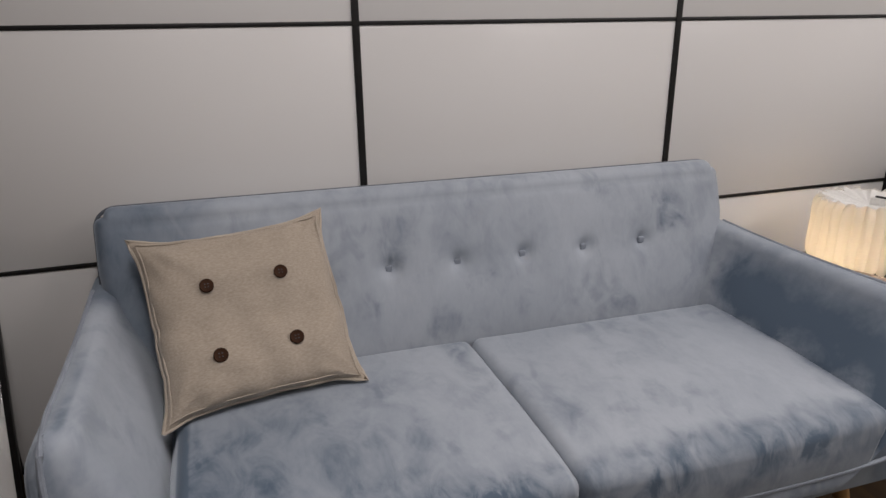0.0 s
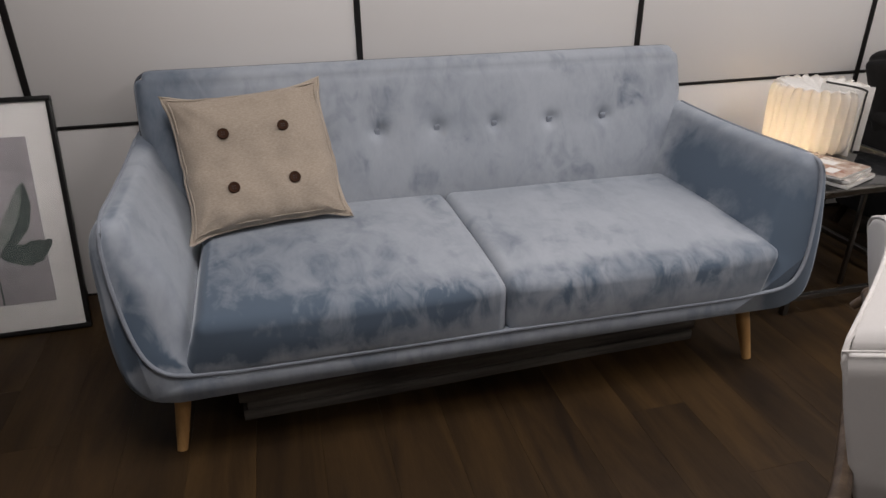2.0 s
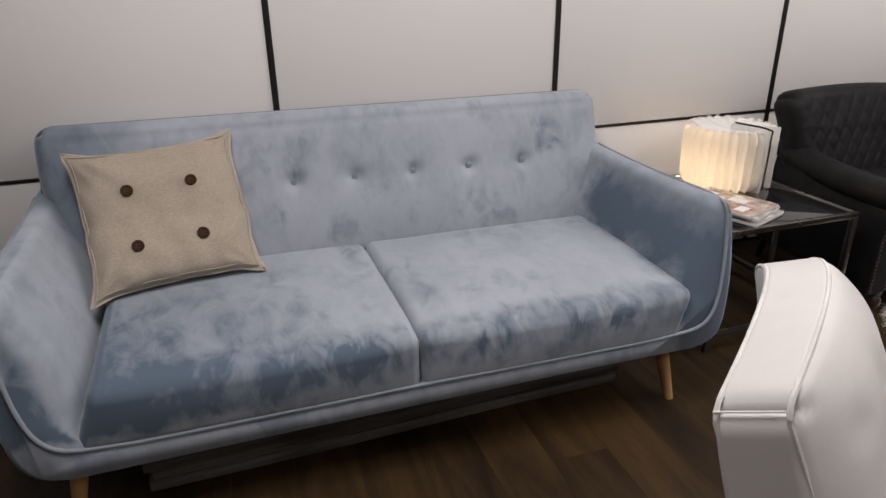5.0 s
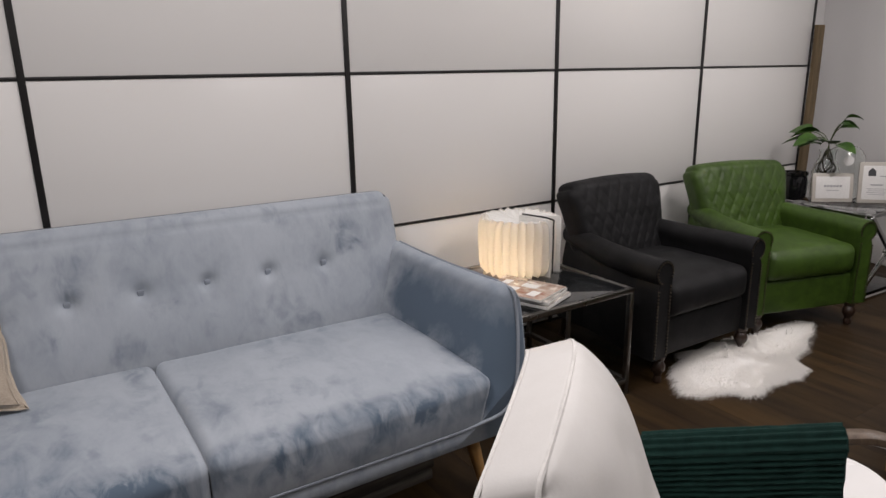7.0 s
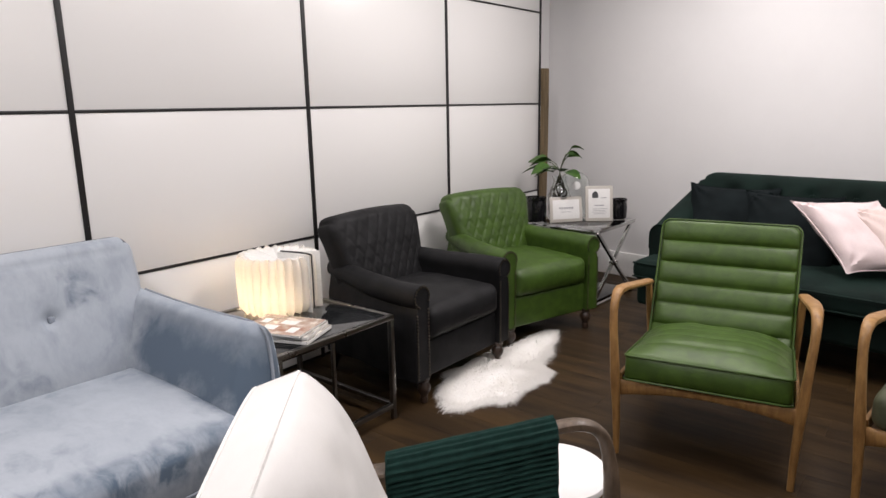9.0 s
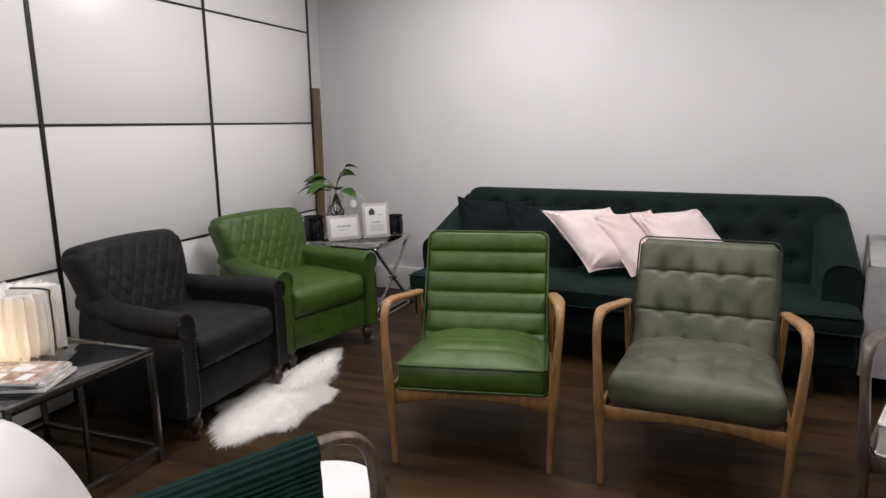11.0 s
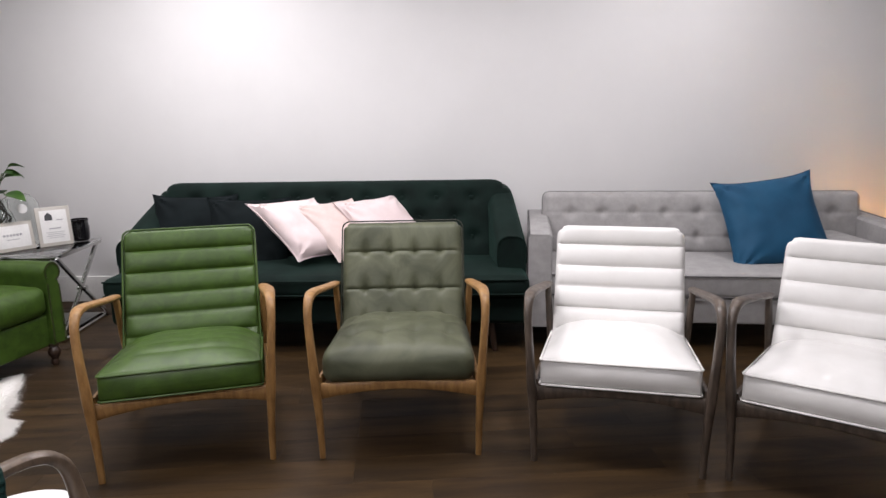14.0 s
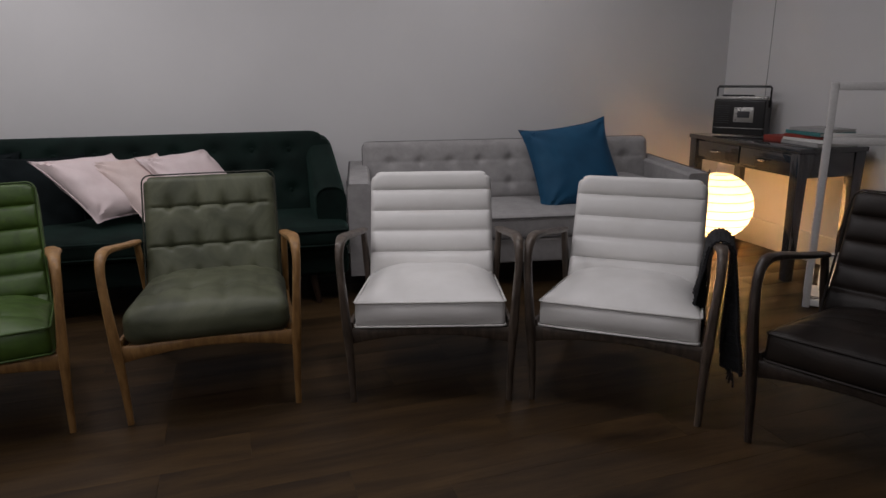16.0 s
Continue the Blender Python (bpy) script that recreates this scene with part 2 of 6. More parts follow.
M_SKIRT = mat("white_skirting_paint", (0.7, 0.69, 0.67), 0.4, var=0.06, scale=5, bump=0.04)
# dark tone picked to deepen shadows below; the ceiling itself stays unseen
M_CEIL = mat("dark_unseen_ceiling", (0.10, 0.10, 0.10), 0.8, var=0.03, scale=2, bump=0.05)
M_FLOOR = mat("dark_brown_floorboard", (0.052, 0.0295, 0.0108), 0.50, second=(0.0160, 0.0090, 0.0040), ior=1.30, scale=2.0, stretch=(4.5, 0.6, 4), grain=50,
              bump=0.12, obj_random=0.16, rough_var=0.08, detail=9.0, warp=0.7, lo=0.34, hi=0.68, shift=37.0)
M_JOINT = mat("dark_floor_joint", (0.026, 0.017, 0.009), 0.8, bump=0)
M_VELVET_PIPE = mat("pale_grey_piping", (0.25, 0.28, 0.325), 0.7, bump=0.1, grain=300, sheen=0.3)
M_VELVET_DARK = mat("grey_piping", (0.11, 0.125, 0.15), 0.7, bump=0.1, grain=300, sheen=0.2)
M_BEECH = mat("pale_beech_wood", (0.50, 0.30, 0.12), 0.42, second=(0.40, 0.22, 0.08), scale=5, stretch=(6, 6, 1), bump=0.06, grain=60)
M_OAK = mat("honey_oak_wood", (0.315, 0.172, 0.058), 0.46, second=(0.20, 0.103, 0.034), scale=9, stretch=(5, 5, 1.2), bump=0.07, grain=70)
M_DARKWOOD = mat("dark_grey_brown_wood", (0.098, 0.073, 0.055), 0.45, second=(0.050, 0.037, 0.028), scale=9, stretch=(5, 5, 1.2), bump=0.06, grain=70, coat=0.1)
M_ESPRESSO = mat("espresso_brown_wood", (0.044, 0.031, 0.024), 0.42, second=(0.024, 0.017, 0.013), scale=9, stretch=(5, 5, 1.2), bump=0.06, grain=70, coat=0.1)
M_WALNUT = mat("weathered_brown_wood", (0.115, 0.080, 0.053), 0.45, second=(0.060, 0.040, 0.026), scale=9, stretch=(5, 5, 1.2), bump=0.07, grain=70, coat=0.1)
M_TURNED = mat("dark_turned_wood", (0.035, 0.019, 0.012), 0.35, var=0.4, scale=12, bump=0.04, coat=0.2)
M_SEAM = mat("pale_linen_stitching", (0.45, 0.39, 0.32), 0.9, bump=0.3, grain=300)
M_LINEN = mat("beige_linen", (0.43, 0.368, 0.300), 0.95, second=(0.33, 0.278, 0.220), scale=260, stretch=(0.45, 1, 1.3), bump=0.5, grain=520, speck=0.45, sheen=0.2)
M_BUTTON = mat("dark_brown_button", (0.050, 0.024, 0.014), 0.85, ior=1.2, var=0.3, scale=40, bump=0.05)
M_GREEN = mat("bright_green_leather", (0.047, 0.091, 0.0110), 0.47, rough_var=0.03, second=(0.029, 0.058, 0.0070), scale=15, warp=0.8, bump=0.12, grain=230, speck=0.1, ior=1.44)
M_OLIVE = mat("olive_green_leather", (0.098, 0.104, 0.064), 0.50, ior=1.36, rough_var=0.05, second=(0.050, 0.055, 0.032), warp=0.8, scale=6, bump=0.1, grain=210, speck=0.06)
M_OLIVE_PIPE = mat("dark_olive_piping", (0.022, 0.024, 0.014), 0.55, var=0.2, ior=1.36, scale=12, bump=0.05)
M_WHITE = mat("off_white_leather", (0.69, 0.677, 0.66), 0.5, second=(0.635, 0.62, 0.60), scale=5, bump=0.05, grain=260, speck=0.03, coat=0.05)
M_WHITE_PIPE = mat("white_leather_piping", (0.74, 0.725, 0.70), 0.5, bump=0.05)
M_BROWN = mat("dark_brown_leather", (0.019, 0.0135, 0.0105), 0.46, ior=1.34, second=(0.011, 0.008, 0.0065), scale=8, bump=0.1, grain=210, speck=0.06)
M_BLACK = mat("charcoal_black_leather", (0.0101, 0.0101, 0.0110), 0.60, second=(0.0055, 0.0055, 0.0060), ior=1.30, scale=10, bump=0.14, grain=200)
M_NAIL = mat("antique_brass_nail", (0.13, 0.11, 0.085), 0.35, metal=1.0, bump=0)
M_EMERALD = mat("dark_emerald_velvet", (0.0021, 0.0108, 0.0079), 0.85, second=(0.0011, 0.0056, 0.0042), ior=1.3, scale=6, bump=0.1, grain=400, sheen=0.08, sheen_tint=(0.3, 0.75, 0.6))
M_MIDNIGHT = mat("blackish_green_velvet", (0.0035, 0.007, 0.008), 0.85, var=0.4, ior=1.25, scale=8, bump=0.1, grain=400, sheen=0.0)
M_PINK = mat("pale_pink_satin", (0.73, 0.615, 0.61), 0.5, second=(0.68, 0.555, 0.55), scale=9, bump=0.1, grain=300, sheen=0.2)
M_PINK2 = mat("peach_pink_satin", (0.69, 0.565, 0.535), 0.5, second=(0.63, 0.495, 0.46), scale=9, bump=0.1, grain=300, sheen=0.2)
M_GREY = mat("light_grey_wool", (0.355, 0.342, 0.337), 0.9, second=(0.295, 0.285, 0.281), scale=14, bump=0.3, grain=420, sheen=0.15)
M_GREY_PIPE = mat("dark_grey_piping", (0.12, 0.115, 0.115), 0.85, bump=0.1)
M_BLUE = mat("petrol_blue_velvet", (0.004, 0.066, 0.142), 0.75, second=(0.003, 0.050, 0.112), scale=5, bump=0.1, grain=380, sheen=0.1, sheen_tint=(0.4, 0.7, 1))
M_KNIT = mat("dark_green_knit", (0.0059, 0.0281, 0.0226), 0.9, second=(0.0035, 0.018, 0.015), scale=30, bump=0.6, grain=330, sheen=0.04, ior=1.3, sheen_tint=(0.3, 0.7, 0.6))
M_SCARF = mat("black_wool_scarf", (0.012, 0.012, 0.014), 0.95, var=0.4, scale=30, bump=0.5, grain=300)
M_CHROME = mat("polished_chrome", (0.62, 0.61, 0.60), 0.14, metal=1.0, var=0.1, scale=8, bump=0.0, rough_var=0.06)
M_NICKEL = mat("brushed_nickel", (0.24, 0.232, 0.22), 0.3, metal=1.0, var=0.2, scale=14, bump=0.03, rough_var=0.1)
M_DARKGLASS = mat("black_glass", (0.010, 0.011, 0.012), 0.05, var=0.2, scale=3, bump=0.0, rough_var=0.03, coat=0.5)
M_GLASS = glass("clear_glass", (0.97, 0.99, 0.98))
M_SMOKE = mat("grey_mirror_glass", (0.13, 0.13, 0.135), 0.07, metal=0.75, var=0.15, scale=3, bump=0.0, rough_var=0.03)
M_FUR = mat("white_sheepskin", (0.86, 0.845, 0.82), 0.95, second=(0.80, 0.78, 0.745), scale=9, bump=0.1, grain=160, sheen=0.4, speck=0.1)
M_FLEECE = paper_material("white_fleece_strand", (0.90, 0.885, 0.86), (0.92, 0.905, 0.88))
M_PLANK = mat("weathered_grey_board", (0.160, 0.146, 0.124), 0.75, second=(0.068, 0.060, 0.054), scale=6, stretch=(0.6, 8, 8), bump=0.4, grain=60)
M_POLE = mat("brown_raw_timber", (0.16, 0.115, 0.062), 0.7, second=(0.10, 0.07, 0.036), scale=6, stretch=(8, 8, 0.7), bump=0.3, grain=60)
M_FRAME_BLACK = mat("black_frame_lacquer", (0.013, 0.013, 0.013), 0.32, var=0.3, scale=14, bump=0.03)
M_MOUNT = mat("off_white_mount_board", (0.45, 0.437, 0.428), 0.85, var=0.03, scale=12, bump=0.05)
M_MAT_CARD = mat("white_mount_card", (0.70, 0.69, 0.675), 0.85, var=0.03, scale=12, bump=0.05)
M_PRINT = mat("grey_print_paper", (0.245, 0.226, 0.238), 0.7, second=(0.175, 0.163, 0.173), scale=4, bump=0.0)
M_LEAFPRINT = mat("ink_dark_grey_green", (0.026, 0.039, 0.036), 0.7, second=(0.058, 0.074, 0.070), scale=16, bump=0.0)
M_LEAFPRINT2 = mat("ink_pale_grey_green", (0.18, 0.185, 0.18), 0.7, second=(0.085, 0.10, 0.095), scale=14, bump=0.0)
M_PAGE = mat("white_paper", (0.74, 0.73, 0.70), 0.7, var=0.06, scale=30, bump=0.05)
M_INK = mat("dark_grey_ink", (0.06, 0.06, 0.065), 0.7, bump=0)
M_INK_PALE = mat("pale_grey_ink", (0.36, 0.36, 0.37), 0.7, bump=0)
M_PHOTO = mat("reddish_magazine_print", (0.27, 0.12, 0.075), 0.25, second=(0.60, 0.52, 0.44), scale=22, bump=0.0, coat=0.4)
M_PHOTO2 = mat("grey_magazine_print", (0.20, 0.18, 0.16), 0.25, second=(0.62, 0.58, 0.53), scale=26, bump=0.0, coat=0.4)
M_LEAF = mat("glossy_plant_leaf", (0.016, 0.050, 0.008), 0.45, second=(0.055, 0.125, 0.014), scale=9, bump=0.08, grain=90, coat=0.05)
M_STEM = mat("green_brown_stem", (0.085, 0.105, 0.045), 0.6, bump=0.1)
M_ROOT = mat("dark_wet_root", (0.045, 0.040, 0.020), 0.6, bump=0.1)
M_JAR = mat("gloss_black_jar", (0.008, 0.008, 0.009), 0.12, bump=0.0, coat=0.5, rough_var=0.04)
M_WHITE_GLOSS = mat("white_lacquer", (0.78, 0.77, 0.76), 0.25, var=0.03, scale=4, bump=0.0)
M_SHELF = mat("white_powder_coat", (0.62, 0.605, 0.59), 0.4, var=0.06, scale=8, bump=0.04)
M_CHAMPAGNE = mat("champagne_frame_lacquer", (0.46, 0.43, 0.385), 0.35, var=0.08, scale=12, bump=0.03)
M_RADIO = mat("black_radio_plastic", (0.016, 0.015, 0.015), 0.35, var=0.3, scale=20, bump=0.05)
M_SILVER = mat("silver_plastic", (0.50, 0.49, 0.47), 0.3, metal=0.6, bump=0.0)
M_RED_BOOK = mat("red_book_cloth", (0.30, 0.045, 0.03), 0.6, bump=0.1)
M_TEAL_BOOK = mat("teal_book_cover", (0.07, 0.24, 0.24), 0.45, bump=0.05)
M_GREY_BOOK = mat("grey_book_cover", (0.42, 0.41, 0.40), 0.5, bump=0.05)
M_PAPERLAMP = paper_material("pleated_paper")
M_LANTERN = lit_paper("glowing_rice_paper", (1.0, 0.56, 0.23), 0.7)
M_RIB = mat("bamboo_rib", (0.42, 0.28, 0.12), 0.7, bump=0.05)
M_BULB = glow("lantern_bulb", (1.0, 0.56, 0.23), 430.0)
M_CORE = glow("warm_light_core", (1.0, 0.75, 0.48), 122.0)
M_CABLE = mat("dark_cable", (0.03, 0.03, 0.03), 0.6, bump=0)


# ---- mesh tools ----
def empty(name, label, category, m, group=""):
    ob = new(name)
    ob.empty_display_size = 0.1
    ob.matrix_basis = m
    return tagged(ob, label, category, group)


def solid(name, bm, material, sharp=38, m=None):
    me = bpy.data.meshes.new(name)
    bmesh.ops.recalc_face_normals(bm, faces=bm.faces)
    bm.to_mesh(me)
    bm.free()
    for p in me.polygons:
        p.use_smooth = True
    me.set_sharp_from_angle(angle=radians(sharp))
    me.materials.append(material)
    ob = new(name, me)
    if m is not None:
        ob.matrix_basis = m
    return ob


def part(name, bm, material, parent, label="", sharp=38, m=None, kind=""):
    ob = solid(name, bm, material, sharp, m)
    ob.parent = parent
    return tagged(ob, label, kind=kind)


def steps(size, r, n, k):
    """Places along one side of a rounded box: k in each rounded edge, n between."""
    inner = size / 2 - r
    a = [inner + r * math.tan(radians(45 * i / k)) for i in range(1, k + 1)]
    mid = [-inner + 2 * inner * i / n for i in range(n + 1)]
    return [-v for v in reversed(a)] + mid + a


def rbox(sx, sy, sz, r, n=(1, 1, 1), k=3, at=(0, 0, 0), deform=None, bm=None):
    """A box with round edges, its sides divided, its points moved by deform."""
    bm = bm or bmesh.new()
    r = min(r, sx / 2 - 1e-4, sy / 2 - 1e-4, sz / 2 - 1e-4)
    size = (sx, sy, sz)
    ax = [steps(size[i], r, n[i], k) for i in range(3)]
    made = {}

    def vert(i, j, l):
        key = (i, j, l)
        if key not in made:
            p = [ax[0][i], ax[1][j], ax[2][l]]
            q = [max(-size[a] / 2 + r, min(size[a] / 2 - r, p[a])) for a in range(3)]
            d = Vector(p) - Vector(q)
            if d.length > 1e-9:
                p = Vector(q) + d.normalized() * r
            p = Vector(p)
            if deform:
                p = Vector(deform(p))
            made[key] = bm.verts.new(p + Vector(at))
        return made[key]

    ln = [len(a) for a in ax]
    for a in range(3):
        b, c = (a + 1) % 3, (a + 2) % 3
        for end in (0, ln[a] - 1):
            for i in range(ln[b] - 1):
                for j in range(ln[c] - 1):
                    quad = []
                    for di, dj in ((0, 0), (1, 0), (1, 1), (0, 1)):
                        key = [0, 0, 0]
                        key[a], key[b], key[c] = end, i + di, j + dj
                        quad.append(vert(*key))
                    bm.faces.new(quad)
    return bm


def loft(sections, bm=None, caps=True, closed=True):
    """Skin over a row of sections, each with the same number of points."""
    bm = bm or bmesh.new()
    rings = [[bm.verts.new(p) for p in s] for s in sections]
    n = len(rings[0])
    for a, b in zip(rings, rings[1:]):
        for i in range(n if closed else n - 1):
            j = (i + 1) % n
            bm.faces.new((a[i], a[j], b[j], b[i]))
    if caps:
        bm.faces.new(rings[0])
        bm.faces.new(list(reversed(rings[-1])))
    return bm


def lathe(profile, seg=24, at=(0, 0, 0), bm=None):
    secs = []
    for rad, z in profile:
        secs.append([Vector(at) + Vector((rad * math.cos(2 * math.pi * i / seg), rad * math.sin(2 * math.pi * i / seg), z)) for i in range(seg)])
    return loft(secs, bm)


def curve_points(pts, n):
    """A smooth line through the points: n steps for each stretch."""
    pts = [Vector(p) for p in pts]
    ext = [2 * pts[0] - pts[1]] + pts + [2 * pts[-1] - pts[-2]]
    out = []
    for i in range(1, len(ext) - 2):
        p0, p1, p2, p3 = ext[i - 1:i + 3]
        for s in range(n):
            t = s / n
            out.append(0.5 * (2 * p1 + (p2 - p0) * t + (2 * p0 - 5 * p1 + 4 * p2 - p3) * t * t + (3 * p1 - p0 - 3 * p2 + p3) * t ** 3))
    out.append(pts[-1])
    return out


def sweep(pts, sizes, seg=10, side=(1, 0, 0), n=5, bm=None, smooth=True, power=1.0):
    """An oval bar along a smooth line; sizes: half width along side, and half height, at each point."""
    line = curve_points(pts, n) if smooth else [Vector(p) for p in pts]
    if isinstance(sizes, (int, float)):
        sizes = [(sizes, sizes)] * len(pts)
    secs = []
    for i, p in enumerate(line):
        f = i / (n if smooth else 1)
        a = min(int(f), len(sizes) - 1)
        b = min(a + 1, len(sizes) - 1)
        w = sizes[a][0] + (sizes[b][0] - sizes[a][0]) * (f - a)
        h = sizes[a][1] + (sizes[b][1] - sizes[a][1]) * (f - a)
        t = (line[min(i + 1, len(line) - 1)] - line[max(i - 1, 0)]).normalized()
        s = Vector(side)
        s = (s - t * s.dot(t))
        s = s.normalized() if s.length > 1e-4 else t.orthogonal().normalized()
        u = t.cross(s)
        ring = []
        for j in range(seg):
            c, sn = math.cos(2 * math.pi * j / seg), math.sin(2 * math.pi * j / seg)
            c, sn = math.copysign(abs(c) ** power, c), math.copysign(abs(sn) ** power, sn)
            ring.append(p + s * (w * c) + u * (h * sn))
        secs.append(ring)
    return loft(secs, bm)


def tube(pts, r, seg=8, n=4, bm=None, closed=False, smooth=True):
    if closed:
        pts = list(pts) + [pts[0]]
    return sweep(pts, [(r, r)] * len(pts), seg, (0.3, 0.5, 0.8), n, bm, smooth)


def ring_of_box(sx, sy, r, z, n=4):
    """The outline of a rectangle with round corners."""
    out = []
    for cx, cy, a0 in ((1, 1, 0), (-1, 1, 90), (-1, -1, 180), (1, -1, 270)):
        for i in range(n + 1):
            a = radians(a0 + 90 * i / n)
            out.append((cx * (sx / 2 - r) + r * math.cos(a), cy * (sy / 2 - r) + r * math.sin(a), z))
    return out


def pillow(w, h, t, n=22, ears=0.03, wrinkle=0.006, seed=0.0, folds=0.020):
    """A stuffed cushion in the plane of x and z, its thickness along y."""
    bm = bmesh.new()
    sides = []
    for sgn in (-1, 1):
        grid = []
        for i in range(n + 1):
            row = []
            for j in range(n + 1):
                u, v = -1 + 2 * i / n, -1 + 2 * j / n
                puff = max(0.0, (1 - u ** 4)) ** 0.55 * max(0.0, (1 - v ** 4)) ** 0.55
                pull = 1 - 0.05 * (1 - abs(v) ** 2) * abs(u) ** 3
                pull2 = 1 - 0.05 * (1 - abs(u) ** 2) * abs(v) ** 3
                ear = 1 + ears * (abs(u * v)) ** 6
                x, z = u * w / 2 * pull * ear, v * h / 2 * pull2 * ear
                wr = wrinkle * noise.noise(Vector((u * 3 + seed, v * 3.3, seed + sgn))) * (1 if puff > 0.05 else 0)
                # folds that run in from the corners
                for k, (cu, cv) in enumerate(((-1, -1), (1, -1), (1, 1), (-1, 1))):
                    d = math.hypot(u - cu, v - cv)
                    fan = math.atan2(v - cv, u - cu) * (9 + 2 * ((k + int(seed)) % 3)) + seed * 3 + k
                    wr += folds * math.sin(fan + 1.5 * noise.noise(Vector((u * 2, v * 2, seed + k)))) * math.exp(-2.6 * d) * min(1, d * 5) * min(1, puff * 2)
                row.append(Vector((x, sgn * (t / 2 * puff) + sgn * wr, z)))
            grid.append(row)
        sides.append(grid)
    made = {}

    def vert(s, i, j):
        key = (0 if i in (0, n) or j in (0, n) else s, i, j)
        if key not in made:
            p = sides[s][i][j].copy()
            if key[0] == 0 and (i in (0, n) or j in (0, n)):
                p.y = 0
            made[key] = bm.verts.new(p)
        return made[key]

    for s in (0, 1):
        for i in range(n):
            for j in range(n):
                bm.faces.new((vert(s, i, j), vert(s, i + 1, j), vert(s, i + 1, j + 1), vert(s, i, j + 1)))
    return bm


def pillow_edge(w, h, r, ears=0.03, n=12):
    pts = []
    for (u0, v0), (u1, v1) in (((-1, -1), (1, -1)), ((1, -1), (1, 1)), ((1, 1), (-1, 1)), ((-1, 1), (-1, -1))):
        for i in range(n):
            u, v = u0 + (u1 - u0) * i / n, v0 + (v1 - v0) * i / n
            pull = 1 - 0.05 * (1 - abs(v) ** 2) * abs(u) ** 3
            pull2 = 1 - 0.05 * (1 - abs(u) ** 2) * abs(v) ** 3
            ear = 1 + ears * abs(u * v) ** 6
            pts.append((u * w / 2 * pull * ear, 0, v * h / 2 * pull2 * ear))
    return tube(pts, r, 6, 1, closed=True, smooth=False)


def pillow_seam(w, h, t, k, r, ears=0.03, n=16):
    """The stitched line a finger's width inside the edge, on the front of a cushion."""
    pts = []
    for (u0, v0), (u1, v1) in (((-1, -1), (1, -1)), ((1, -1), (1, 1)), ((1, 1), (-1, 1)), ((-1, 1), (-1, -1))):
        for i in range(n):
            u, v = k * (u0 + (u1 - u0) * i / n), k * (v0 + (v1 - v0) * i / n)
            puff = (1 - u ** 4) ** 0.55 * (1 - v ** 4) ** 0.55
            pull, pull2 = 1 - 0.05 * (1 - v * v) * abs(u) ** 3, 1 - 0.05 * (1 - u * u) * abs(v) ** 3
            ear = 1 + ears * abs(u * v) ** 6
            pts.append((u * w / 2 * pull * ear, -t / 2 * puff - 0.0012, v * h / 2 * pull2 * ear))
    return tube(pts, r, 5, 1, closed=True, smooth=False)


def basis(origin, xdir, zdir):
    """A pose with its x along xdir and its z near zdir."""
    x = Vector(xdir).normalized()
    y = Vector(zdir).cross(x).normalized()
    z = x.cross(y)
    m = Matrix((x, y, z)).transposed().to_4x4()
    m.translation = Vector(origin)
    return m


# ---- setting ----
WALL_Y, TRIM_X0, PANEL_W, PANEL_H, TRIM_Z0 = 2.33, 0.613, 1.2, 0.70, 0.013
EAST_A, EAST_B, SOUTH_Y, WEST_X, ROOM_H = 5.55, 0.12, -4.55, -3.6, 2.9


def east_x(y):
    return EAST_A + EAST_B * y


def box_between(name, lo, hi, material, r=0.004):
    s = [hi[i] - lo[i] for i in range(3)]
    return solid(name, rbox(*s, r, k=1, at=[(hi[i] + lo[i]) / 2 for i in range(3)]), material)


north = box_between("wall_north", (WEST_X - 0.1, WALL_Y + 0.02, 0), (5.43, WALL_Y + 0.16, ROOM_H), M_BLACK_TRIM)
tagged(north, "black backing wall clad with glossy white panels in black trims", "wall", kind="structure")
# the cladding hangs a little out of level
GRID = pose(3.0, 0, -0.003, 0, -0.15, 0) @ pose(-2.997, 0, 0)
for i in range(-4, 4):
    for j in range(-1, 4):
        x0, z0 = TRIM_X0 + PANEL_W * i, TRIM_Z0 + PANEL_H * j
        lo, hi = max(0.0, z0 + 0.006), min(ROOM_H, z0 + PANEL_H - 0.006)
        if hi - lo < 0.02:
            continue
        xa, xb = max(x0 + 0.010, WEST_X), x0 + PANEL_W - 0.010
        if xb - xa < 0.05:
            continue
        bm = rbox(xb - xa, 0.018, hi - lo, 0.002, k=1, at=((xa + xb) / 2, WALL_Y + 0.012, (lo + hi) / 2))
        part("wall_panel", bm, M_PANEL, north, m=GRID)
for i in range(-3, 5):
    x0 = TRIM_X0 + PANEL_W * i
    part("vertical_trim", rbox(0.024, 0.014, ROOM_H, 0.002, k=1, at=(x0, WALL_Y + 0.004, ROOM_H / 2)), M_BLACK_TRIM, north, m=GRID)
for j in range(0, 5):
    z0 = TRIM_Z0 + PANEL_H * j
    if z0 < ROOM_H:
        part("horizontal_trim", rbox(5.43 - WEST_X, 0.010, 0.013, 0.002, k=1, at=((5.43 + WEST_X) / 2, WALL_Y + 0.004, z0)), M_BLACK_TRIM, north, m=GRID)

